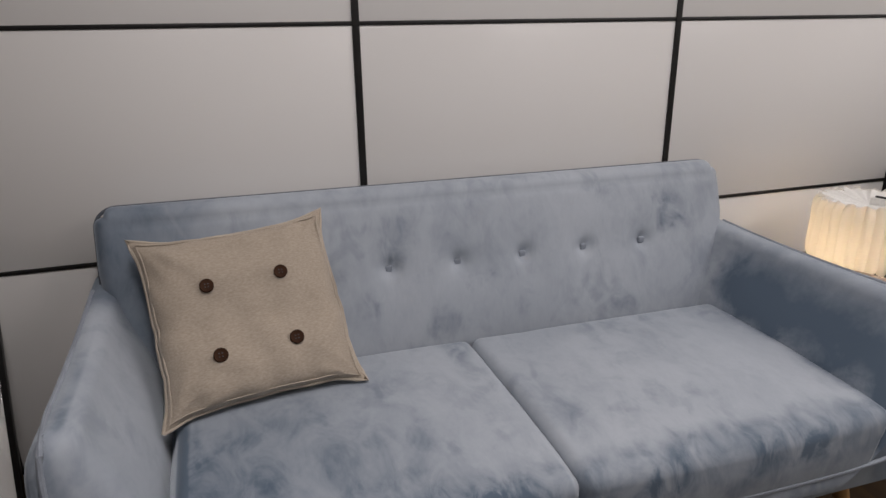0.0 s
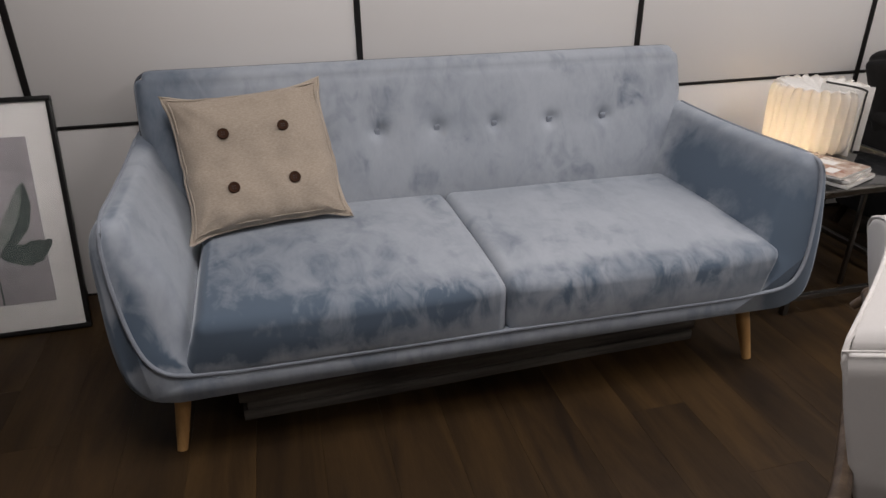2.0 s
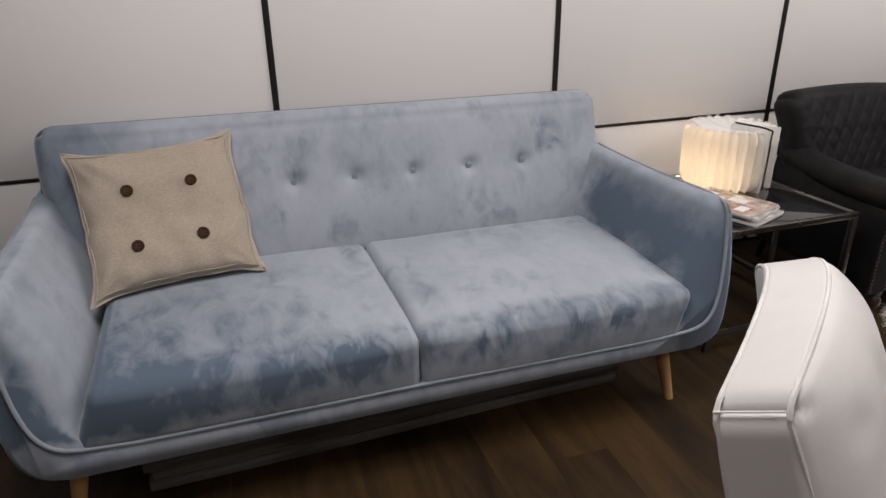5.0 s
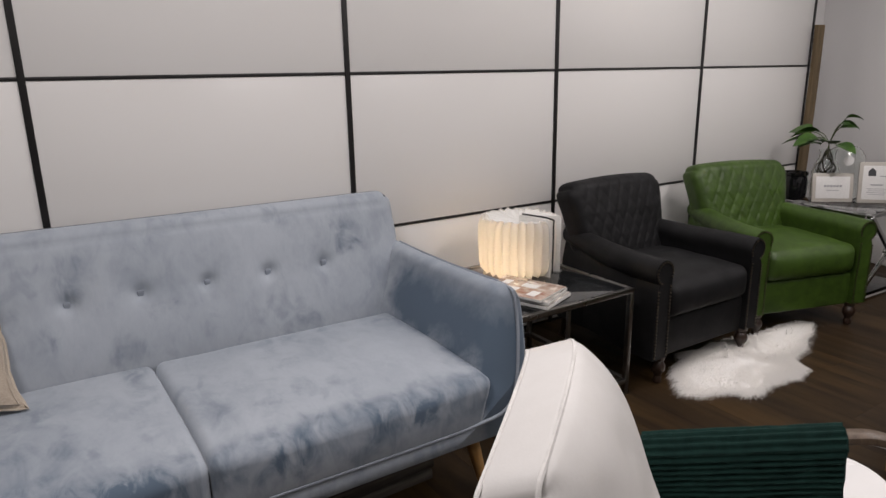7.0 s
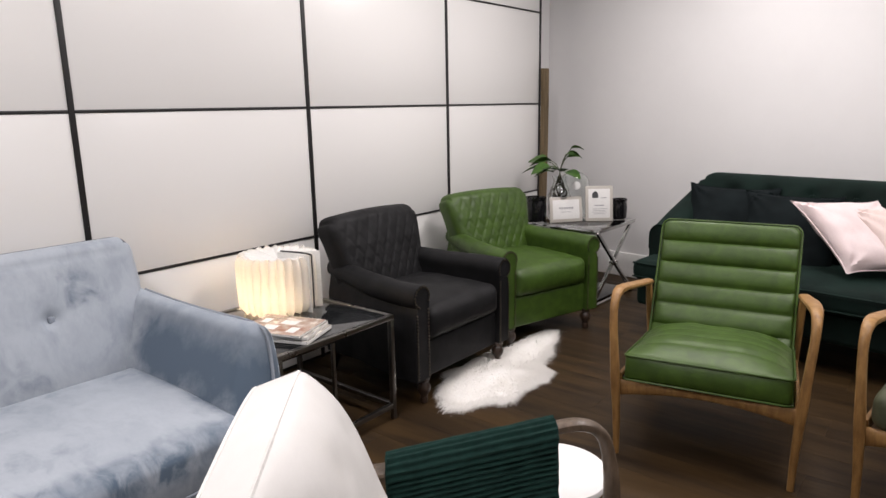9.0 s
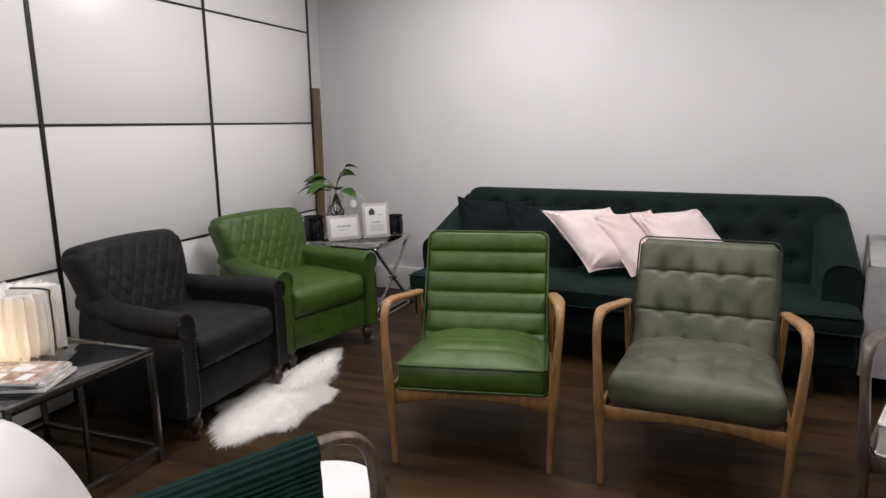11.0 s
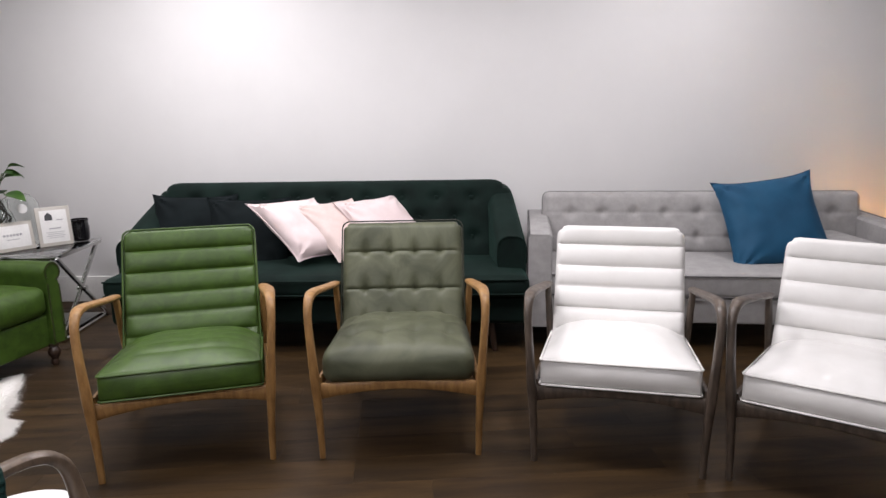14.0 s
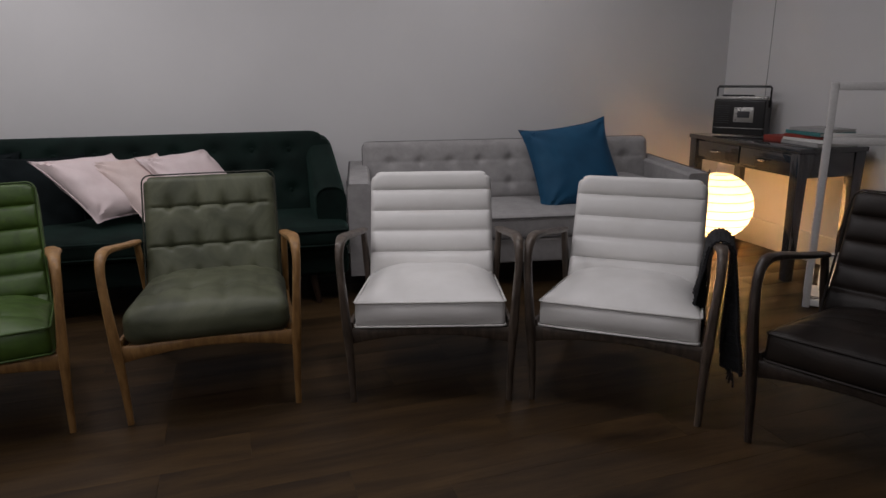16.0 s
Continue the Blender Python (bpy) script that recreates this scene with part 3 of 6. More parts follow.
ang = math.degrees(math.atan(EAST_B))
ylen = 8.2
em = pose(east_x(-1.1) + 0.075, -1.1, ROOM_H / 2, 0, 0, -ang)
east = solid("wall_east", rbox(0.15, ylen, ROOM_H, 0.004, k=1), M_WALL, m=em)
tagged(east, "plain matt white painted wall behind the sofas", "wall", kind="structure")
sk = solid("baseboard_east", rbox(0.022, ylen - 0.3, 0.20, 0.006, k=2), M_SKIRT, m=pose(east_x(-1.1) - 0.012, -1.1, 0.10, 0, 0, -ang))
tagged(sk, "tall white painted skirting board along the wall", "skirting board", kind="structure")
nook = box_between("wall_north_return", (5.40, WALL_Y + 0.17, 0), (6.3, WALL_Y + 0.30, ROOM_H), M_WALL)
tagged(nook, "white painted wall closing the corner", "wall", kind="structure")
south = box_between("wall_south", (WEST_X - 0.1, SOUTH_Y - 0.15, 0), (5.3, SOUTH_Y, ROOM_H), M_WALL)
tagged(south, "plain matt white painted wall behind the desk", "wall", kind="structure")
sk2 = box_between("baseboard_south", (WEST_X, SOUTH_Y + 0.001, 0), (east_x(SOUTH_Y) - 0.03, SOUTH_Y + 0.022, 0.20), M_SKIRT, 0.006)
tagged(sk2, "tall white painted skirting board below the wall", "skirting board", kind="structure")
west = box_between("wall_west", (WEST_X - 0.15, SOUTH_Y, 0), (WEST_X, WALL_Y, ROOM_H), M_WALL)
tagged(west, "plain white painted wall closing the showroom", "wall", kind="structure")
# unseen ceiling, kept dark so less light bounces back into the room
ceil = box_between("ceiling", (WEST_X - 0.2, SOUTH_Y - 0.2, ROOM_H), (6.3, WALL_Y + 0.35, ROOM_H + 0.12), M_CEIL)
tagged(ceil, "unseen ceiling, kept dark to hold back bounced light", "ceiling", kind="structure")
floor = box_between("floor", (WEST_X - 0.2, SOUTH_Y - 0.2, -0.08), (6.3, WALL_Y + 0.35, -0.012), M_JOINT)
tagged(floor, "dark brown wood plank floor with fine joints", "floor", kind="structure")


# ---- pale blue velvet sofa ----
def blue_sofa(m):
    so = empty("velvet_sofa", "pale blue velvet three-seat sofa with button back on beech legs", "sofa", m)
    zb, yb = 0.235, 0.46

    def arm_top(f):
        return 0.712 - 0.012 * f - 0.012 * math.sin(math.pi * f)

    def outer(f):
        """Right half of the shell's outline from the middle of the base to the arm's top; f: 0 at the back, 1 in front."""
        zt = arm_top(f)
        return [(0, zb), (0.45, zb), (0.86, zb - 0.004), (0.942, zb - 0.002), (0.992, zb + 0.018), (1.026, zb + 0.062), (1.050, zb + 0.13),
                (1.067, zb + 0.21), (1.077, zb + 0.30), (1.080, zt - 0.075), (1.075, zt - 0.035), (1.065, zt - 0.012), (1.050, zt - 0.002)]

    def inner(f):
        zt = arm_top(f)
        return [(1.036, zt + 0.002), (1.012, zt - 0.003), (0.992, zt - 0.020), (0.976, zt - 0.060), (0.928, zb + 0.31), (0.889, zb + 0.23), (0.866, zb + 0.17),
                (0.852, zb + 0.11), (0.835, zb + 0.078), (0.81, zb + 0.062), (0.72, zb + 0.06), (0.45, zb + 0.06), (0, zb + 0.06)]

    def askew(x, y):
        """The front of the sofa stands a little to one side of its back."""
        return x + 0.030 * min(1.0, max(0.0, (0.34 - y) / 0.74))

    def sag(x, z, under):
        """One end of the base hangs lower than the other, its underside more than its seam."""
        return max(0.0, 0.011 - 0.0137 * x if under else -0.0105 * x) * min(1.0, max(0.0, (0.52 - z) / 0.20))

    def bulge(x, z, under):
        """The same end is a little wider at its foot."""
        low = min(1.0, max(0.0, (0.52 - z) / 0.17))
        return low * (0.012 * min(1.0, max(0.0, (-x - 0.80) / 0.2)) if under else 0.030 * min(1.0, max(0.0, (-x - 0.70) / 0.1)))

    def finer(pts):
        return [(p.x, p.z) for p in curve_points([(x, 0, z) for x, z in pts], 3)]

    def front_y(z):
        r, zt = 0.046, arm_top(1)
        y = -0.52 + max(0, z - 0.28) * 0.27
        if z > zt - r:
            y += r - math.sqrt(max(0.0, r * r - (z - zt + r) ** 2)) * 0.999
        return y

    secs = []
    ny = 18
    for j in range(ny + 3):
        g = (0.0, 0.012, 0.035)[j] if j < 3 else (j - 2) / ny
        f = 1 - g
        o, n_ = finer(outer(f)), finer(inner(f))
        pairs = list(zip(o, reversed(n_)))
        if j < 3:
            ko, ki = ((0.10, 0.64), (0.0, 0.34), (0.0, 0.10))[j]
            up = [min(1.0, max(0.12, (b[1] - zb - 0.08) / 0.1)) for a, b in pairs]
            o2 = [(a[0] + (b[0] - a[0]) * ko, a[1] + (b[1] - a[1]) * ko) for a, b in pairs]
            i2 = [(b[0] + (a[0] - b[0]) * ki * w, b[1] + (a[1] - b[1]) * ki * w) for (a, b), w in zip(pairs, up)]
            o, n_ = o2, list(reversed(i2))
        half = o + n_
        both = [(x, z, k < len(o)) for k, (x, z) in enumerate(half)]
        full = [(x - bulge(x, z, under), z - sag(x, z, under)) for x, z, under in both + [(-x, z, under) for x, z, under in reversed(both[1:-1])]]
        ys = [front_y(z) * (1 - g) + yb * g for x, z in full]
        secs.append([Vector((askew(x, y), y, z)) for (x, z), y in zip(full, ys)])
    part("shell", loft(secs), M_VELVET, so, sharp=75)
    # piping along the inner edge of the front band and over the arms
    zt = arm_top(1)
    rim = [(1.048, zt - 0.012), (1.050, zt - 0.05), (1.044, zb + 0.33), (1.030, zb + 0.25), (1.010, zb + 0.17), (0.978, zb + 0.108), (0.922, zb + 0.073), (0.81, zb + 0.063), (0.72, zb + 0.06), (0.45, zb + 0.06), (0, zb + 0.06)]
    pts = [(x, front_y(z) - 0.003, z) for x, z in rim]
    top = [(1.056, front_y(arm_top(1)) * f + yb * (1 - f) - 0.002, arm_top(f) - 0.004) for f in (0.13, 0.25, 0.4, 0.6, 0.8, 0.93)]
    pts = top + pts
    line = [(askew(x, y), y, z - sag(x, z, False)) for x, y, z in pts + [(-x, y, z) for x, y, z in reversed(pts[:-1])]]
    part("front_piping", tube(line, 0.006, 8, 3), M_VELVET_PIPE, so, "pale grey piping")

    # seat cushions
    for s in (-1, 1):
        w, d, h = 0.876, 0.71, 0.192

        def puff(p, s=s):
            u, v = p.x / (w / 2), p.y / (d / 2)
            x, y, z = p
            if z > 0:
                z += 0.022 * (1 - u * u) * (1 - v * v) + 0.004 * noise.noise(Vector((x * 6 + s, y * 6, 1)))
                z += 0.008 * v * (0.2 if v > 0 else 1)
            if v < -0.6:
                y -= 0.010 * (1 - u ** 4) * max(0, 1 - (z / (h / 2)) ** 2)
            # outer side leans with the arm
            if u * s > 0.5:
                x += s * (0.05 if s > 0 else -0.060) * (u * s - 0.5) * 2 * (z / h)
            if v < 0 and z > 0:
                z -= 0.018 * v * v * (1 - 0.3 * u * u)
            return (askew(x, y - 0.163), y, z)

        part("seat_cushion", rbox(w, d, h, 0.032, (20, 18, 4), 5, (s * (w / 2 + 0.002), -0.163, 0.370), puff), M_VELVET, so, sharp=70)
    # back with seven pulled buttons
    lean = radians(19)
    bx = [(i - 3) * 0.2265 + 0.008 for i in range(7)]
    hb, wb, tb = 0.57, 2.085, 0.17

    def back(p):
        x, y, z = p
        if y < 0:
            for b in bx:
                r2 = (x - b) ** 2 + (z - 0.018) ** 2
                y += 0.030 * math.exp(-r2 / 0.0006) + 0.012 * math.exp(-r2 / 0.006)
            y -= 0.022 * (1 - (2 * x / wb) ** 4) * (1 - (2 * z / hb) ** 2)
            y += 0.003 * noise.noise(Vector((x * 5, z * 7, 3)))
            y += 0.005 * math.exp(-((z - 0.225) / 0.012) ** 2) * max(0, 1 - (2 * x / wb) ** 10)
        # rounded upper corners, narrower below
        lim = 1.02 - 0.03 * max(0, (0.1 - z)) * 4
        c = 0.06
        if z > hb / 2 - c and abs(x) > wb / 2 - c:
            dx, dz = abs(x) - (wb / 2 - c), z - (hb / 2 - c)
            q = max(dx, dz)
            ln = math.hypot(dx, dz)
            if ln > 0:
                x = math.copysign(wb / 2 - c + dx * q / ln, x)
                z = hb / 2 - c + dz * q / ln
        x *= lim / 1.02 if z < 0.1 else 1
        y2 = y * math.cos(lean) + z * math.sin(lean)
        z2 = -y * math.sin(lean) + z * math.cos(lean)
        return (x, y2, z2)

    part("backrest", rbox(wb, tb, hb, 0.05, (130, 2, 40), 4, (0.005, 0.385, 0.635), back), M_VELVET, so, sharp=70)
    edge = []
    c = 0.06
    prof = [(-wb / 2, -0.03), (-wb / 2, 0.08)] + [(-wb / 2 + c - c * math.cos(radians(a)), hb / 2 - c + c * math.sin(radians(a))) for a in range(0, 91, 10)]
    prof += [(-0.5, hb / 2), (0, hb / 2), (0.5, hb / 2)]
    prof += [(wb / 2 - c + c * math.cos(radians(a)), hb / 2 - c + c * math.sin(radians(a))) for a in range(90, -1, -10)] + [(wb / 2, 0.08), (wb / 2, -0.03)]
    for x, z in prof:
        y = -0.024
        edge.append((0.005 + x * 1.0, 0.385 + y * math.cos(lean) + z * math.sin(lean), 0.635 - y * math.sin(lean) + z * math.cos(lean) - 0.001))
    part("back_piping", tube(edge, 0.0055, 6, 1, smooth=False), M_VELVET_DARK, so, "dark grey piping")
    for b in bx:
        y, z = -0.0695, 0.018
        at = (0.005 + b, 0.385 + y * math.cos(lean) + z * math.sin(lean), 0.635 - y * math.sin(lean) + z * math.cos(lean))
        bm = rbox(0.024, 0.013, 0.024, 0.0062, (1, 1, 1), 3, at)
        part("button", bm, M_VELVET_PIPE, so)
    for sx in (-1, 1):
        for y0, y1 in ((-0.40, -0.455), (0.36, 0.42)):
            p0, p1 = Vector((sx * 0.895, y0, zb + 0.01)), Vector((sx * 0.931, y1, 0))
            part("leg", sweep([p0, (p0 + p1) / 2, p1], [(0.026, 0.026), (0.022, 0.022), (0.015, 0.015)], 16, (1, 0, 0), 2), M_BEECH, so, "pale beech leg")
    return so


blue_sofa(pose(0.834, 1.727, 0, 0, 0, -0.8))

# stack of boards below the sofa
for i, (dx, dy) in enumerate(((0.0, 0.0), (0.012, 0.006), (-0.008, -0.004))):
    b = solid("wooden_board", rbox(1.57, 0.36, 0.0365, 0.004, (8, 1, 1), 1, deform=lambda p: (p.x, p.y, p.z + 0.002 * math.sin(p.x * 5))), M_PLANK,
              m=pose(0.85 + dx, 1.565 + dy, 0.019 + 0.0385 * i, 0, 0, 1.8 + 0.3 * i))
    tagged(b, "weathered grey wooden board stacked flat under the sofa", "board", "boards under the sofa")

# linen cushion with four buttons
lc = empty("linen_cushion", "beige woven linen cushion with four brown buttons, on the sofa", "cushion", pose(0.197, 1.882, 0.6395, -35.8, -2.8, 5.4))
for nm, bm, mt, lab in (("cover", pillow(0.519, 0.532, 0.150, 48, 0.062, 0.014, 2.0, 0.008), M_LINEN, ""), ("edge_seam", pillow_edge(0.519, 0.532, 0.0050, 0.062, 24), M_SEAM, ""),
                        ("stitching", pillow_seam(0.519, 0.532, 0.150, 0.955, 0.0022, 0.062, 24), M_SEAM, "pale stitched line")):
    for v in bm.verts:
        u, w = v.co.x / 0.26, v.co.z / 0.266
        # tucks along the edges, a narrower top and a foot that slides forward
        v.co.x *= (1 - 0.060 * max(0, w)) * (1 - 0.022 * abs(u) ** 3 * (math.exp(-((w - 0.05) / 0.07) ** 2) + 0.6 * math.exp(-((w + 0.5) / 0.08) ** 2)))
        c = min(1, abs(u * w)) ** 9
        v.co.x *= 1 + 0.028 * c
        v.co.z *= 1 + 0.020 * c
        v.co.x += 0.004 - 0.009 * w
        v.co.z += 0.006 * abs(w) ** 3 * noise.noise(Vector((u * 3.5, w, 5)))
        v.co.x = v.co.x * (1 - 0.080 * max(0, -w)) - 0.012 * max(0, -w)
        v.co.y -= 0.055 * max(0, -w)
        v.co.z *= 0.825 if w < 0 else 1
    part(nm, bm, mt, lc, lab)
for bx, bz in ((-0.095, 0.101), (0.097, 0.101), (-0.095, -0.089), (0.097, -0.087)):
    bt = part("button", lathe([(0.0005, 0.004), (0.006, 0.0035), (0.012, 0.005), (0.0165, 0.0065), (0.0185, 0.004), (0.0185, 0.0), (0.001, -0.003)], 20), M_BUTTON, lc,
              "dark brown coconut button", m=pose(bx, -0.077 if bz > 0 else -0.101, bz, 90 if bz > 0 else 94))
    for hx, hz in ((-0.004, -0.004), (0.004, -0.004), (-0.004, 0.004), (0.004, 0.004)):
        part("thread_hole", lathe([(0.0018, 0.0045), (0.0018, 0.0055), (0.0003, 0.0056)], 8, (hx, hz, 0)), M_INK, bt)

# framed leaf print leaning on the wall
FW, FH = 0.62, 0.86
tilt = math.degrees(math.atan2(0.225, 0.83))
fm = pose(-0.505 - FW / 2, 2.075, 0.002, -tilt, 0, 0)
fr = empty("framed_print", "black-framed leaf print with wide white mount leaning on the wall", "picture", fm)
bw, bt = 0.017, 0.022
for nm, sx, sz, cx, cz in (("frame_rail", FW, bw, 0, bw / 2), ("frame_rail", FW, bw, 0, FH - bw / 2), ("frame_stile", bw, FH - 2 * bw, -FW / 2 + bw / 2, FH / 2), ("frame_stile", bw, FH - 2 * bw, FW / 2 - bw / 2, FH / 2)):
    part(nm, rbox(sx, bt, sz, 0.002, k=1, at=(cx, 0, cz)), M_FRAME_BLACK, fr)
part("mount", rbox(FW - 2 * bw, 0.006, FH - 2 * bw, 0.001, k=1, at=(0, 0.003, FH / 2)), M_MOUNT, fr, "white mount card")
PW, PH, PZ = 0.410, 0.605, 0.420
part("print", rbox(PW, 0.003, PH, 0.0005, k=1, at=(0, -0.0006, PZ)), M_PRINT, fr, "grey botanical print of a leaf")


def half_leaf(length, width, side, seed, lobes=0.10, n=30):
    """One half of a drawn leaf, from its midrib to its uneven edge."""
    bm = bmesh.new()
    mid, rim = [], []
    for i in range(n + 1):
        t = i / n
        wd = width * math.sin(math.pi * t ** 0.8) ** 0.7 * (1 + lobes * noise.noise(Vector((t * 9, seed, side))))
        x0 = 0.02 * math.sin(math.pi * t)
        mid.append(bm.verts.new((x0, 0, t * length)))
        rim.append(bm.verts.new((x0 + side * max(wd, 0.0004), 0, t * length + wd * 0.25)))
    for i in range(n):
        bm.faces.new((mid[i], rim[i], rim[i + 1], mid[i + 1]))
    return bm


for k, (lx, lz, rot, ln, wl, wr_, ml, mr_) in enumerate(((0.035, -0.09, 24, 0.275, 0.044, 0.040, M_LEAFPRINT2, M_LEAFPRINT), (0.030, -0.10, 76, 0.185, 0.042, 0.050, M_LEAFPRINT, M_LEAFPRINT),
                                                         (0.010, -0.085, -32, 0.24, 0.055, 0.050, M_LEAFPRINT, M_LEAFPRINT2), (0.010, -0.12, -84, 0.16, 0.045, 0.045, M_LEAFPRINT2, M_LEAFPRINT))):
    for side, wd, mt in ((-1, wl, ml), (1, wr_, mr_)):
        part("printed_leaf", half_leaf(ln, wd, side, k * 1.7 + 1, 0.35 if k == 1 else 0.15), mt, fr, m=pose(lx + 0.02, -0.0030 - 0.0005 * k, PZ + lz - 0.02, 0, rot, 0))
    part("printed_vein", tube([(0, 0, 0), (0.02, 0, ln * 0.5), (0, 0, ln)], 0.0010, 5, 6), M_LEAFPRINT, fr, m=pose(lx + 0.02, -0.0032 - 0.0005 * k, PZ + lz - 0.02, 0, rot, 0))
part("printed_stem", rbox(0.006, 0.0006, 0.19, 0.0002, k=1, at=(0.032, -0.0031, PZ - 0.205)), M_LEAFPRINT, fr)
pane = part("picture_glass", rbox(FW - 2 * bw, 0.002, FH - 2 * bw, 0.0005, k=1, at=(0, -0.0075, FH / 2)), M_GLASS, fr)
pane.visible_shadow = False


# ---- chrome side table with black glass ----
TX0, TX1, TY0, TY1, TZ = 2.065, 2.70, 1.458, 2.14, 0.50
st = empty("side_table", "square dark metal-framed side table with a black glass top", "side table", pose((TX0 + TX1) / 2, (TY0 + TY1) / 2, 0))
sw, sd = TX1 - TX0, TY1 - TY0
tb = 0.022
for sx in (-1, 1):
    for sy in (-1, 1):
        part("leg", rbox(tb, tb, TZ - 0.022, 0.002, k=1, at=(sx * (sw / 2 - tb / 2), sy * (sd / 2 - tb / 2), (TZ - 0.022) / 2)), M_NICKEL, st)
for z in (TZ - 0.011, 0.068):
    for sy in (-1, 1):
        part("rail", rbox(sw - (2 * tb if z < 0.3 else 0), tb, tb, 0.002, k=1, at=(0, sy * (sd / 2 - tb / 2), z)), M_NICKEL, st)
    for sx in (-1, 1):
        part("rail", rbox(tb, sd - 2 * tb, tb, 0.002, k=1, at=(sx * (sw / 2 - tb / 2), 0, z)), M_NICKEL, st)
part("glass_top", rbox(sw - 2 * tb - 0.002, sd - 2 * tb - 0.002, 0.008, 0.001, k=1, at=(0, 0, TZ - 0.006)), M_DARKGLASS, st, "black glass top")
# smaller nested table beneath
ns = empty("nesting_table", "smaller dark metal and black glass table nested under another", "side table", pose((TX0 + TX1) / 2 - 0.09, (TY0 + TY1) / 2 + 0.05, 0.0))
nw, nd, nz = sw - 0.26, sd - 0.2, 0.40
for sx in (-1, 1):
    for sy in (-1, 1):
        part("leg", rbox(0.016, 0.016, nz, 0.002, k=1, at=(sx * (nw / 2 - 0.008), sy * (nd / 2 - 0.008), nz / 2)), M_NICKEL, ns)
part("glass_top", rbox(nw, nd, 0.012, 0.002, k=1, at=(0, 0, nz + 0.006)), M_DARKGLASS, ns)


def book_lamp(m, label, r=0.188, h=0.252, open_angle=330):
    """A lamp shaped like an open book: pleated pages round a glowing core, between two boards."""
    bl = empty("book_lamp", label, "lamp", m)
    bm = bmesh.new()
    nleaf = 26
    a0 = -open_angle / 2
    rows = 12
    secs = []
    for i in range(nleaf * 8 + 1):
        a = radians(a0 + open_angle * i / (nleaf * 8))
        ph = (i % 8) / 8
        rr = r * (0.86 + 0.14 * abs(math.sin(math.pi * ph)) ** 0.55)
        secs.append((a, rr))
    cols = []
    for a, rr in secs:
        col = []
        for k in range(rows + 1):
            t = k / rows
            wav = 1 + 0.015 * math.sin(a * 9 + t * 4)
            zz = t * h + ((0.005 * math.sin(a * 22) + 0.003 * noise.noise(Vector((a * 9, k, 2)))) if k in (0, rows) else 0) * (1 if k else -1)
            wav *= 1 - 0.11 * max(0, (abs(2 * t - 1) - 0.7) / 0.3) ** 2.5
            zz += (0.004 if k == rows else -0.004 if k == 0 else 0) * (rr / r - 0.93) / 0.07
            col.append(bm.verts.new((rr * wav * math.cos(a), rr * wav * math.sin(a), zz + 0.006)))
        cols.append(col)
    for c0, c1 in zip(cols, cols[1:]):
        for k in range(rows):
            bm.faces.new((c0[k], c1[k], c1[k + 1], c0[k + 1]))
    # leaves folding to the spine, top and bottom edges
    part("pleated_shade", bm, M_PAPERLAMP, bl, "glowing white pleated paper", sharp=60)
    bm = bmesh.new()
    for i in range(nleaf + 1):
        a = radians(a0 + open_angle * i / nleaf)
        d = Vector((math.cos(a), math.sin(a), 0))
        v = [bm.verts.new(d * 0.05 + Vector((0, 0, 0.02))), bm.verts.new(d * r * 0.80 + Vector((0, 0, 0.012))), bm.verts.new(d * r * 0.80 + Vector((0, 0, h))), bm.verts.new(d * 0.05 + Vector((0, 0, h - 0.02)))]
        bm.faces.new(v)
    part("inner_leaves", bm, M_PAPERLAMP, bl, kind="stuff")
    caps = []
    for fr_, zz in ((0.01, h - 0.018), (0.15, h - 0.015), (0.45, h - 0.010), (0.75, h - 0.004), (0.95, h + 0.003)):
        caps.append([Vector((rr * fr_ * math.cos(a), rr * fr_ * math.sin(a), zz + 0.004 * math.sin(a * 22) * fr_)) for a, rr in secs])
    part("page_edges", loft(caps, caps=False), M_PAGE, bl, kind="stuff")
    for s in (-1, 1):
        a = radians(s * open_angle / 2)
        bmc = rbox(r * 1.0, 0.006, h + 0.012, 0.002, k=1, at=(r * 0.52, 0, h / 2 + 0.006))
        part("cover_board", bmc, M_PAGE, bl, m=pose(0, s * 0.006, 0, 0, 0, math.degrees(a)))
    a = radians(open_angle / 2)
    d = Vector((math.cos(a), math.sin(a), 0))
    band = [d * 0.02 + Vector((0, 0, h + 0.017)), d * (r * 0.98) + Vector((0, 0, h + 0.017)), d * (r * 1.06) + Vector((0, 0, h * 0.92)), d * (r * 1.06) + Vector((0, 0, h * 0.08))]
    part("strap", tube(band, 0.004, 6, 5), M_CABLE, bl, "black elastic strap")
    part("core", lathe([(0.001, 0.025), (0.018, 0.025), (0.020, 0.035), (0.020, h * 0.36), (0.001, h * 0.36)], 12), M_CORE, bl, "warm glowing core")
    return bl


book_lamp(pose(2.475, 1.965, TZ + 0.001, 0, 0, 115), "open book lamp of white pleated paper glowing warm, on the table")


def magazine(name, m, w, d, t, cover, label, blocks=()):
    b = empty(name, label, "magazine", m, "magazines on the side table")
    part("page_block", rbox(w, d, t, 0.0015, k=1, at=(0, 0, t / 2)), M_PAGE, b)
    part("cover", rbox(w, d, 0.0015, 0.0006, k=1, at=(0, 0, t + 0.001)), cover, b)
    for x, y, bw_, bd_ in blocks:
        part("cover_panel", rbox(bw_, bd_, 0.0008, 0.0003, k=1, at=(x, y, t + 0.0022)), M_PAGE, b)
    return b


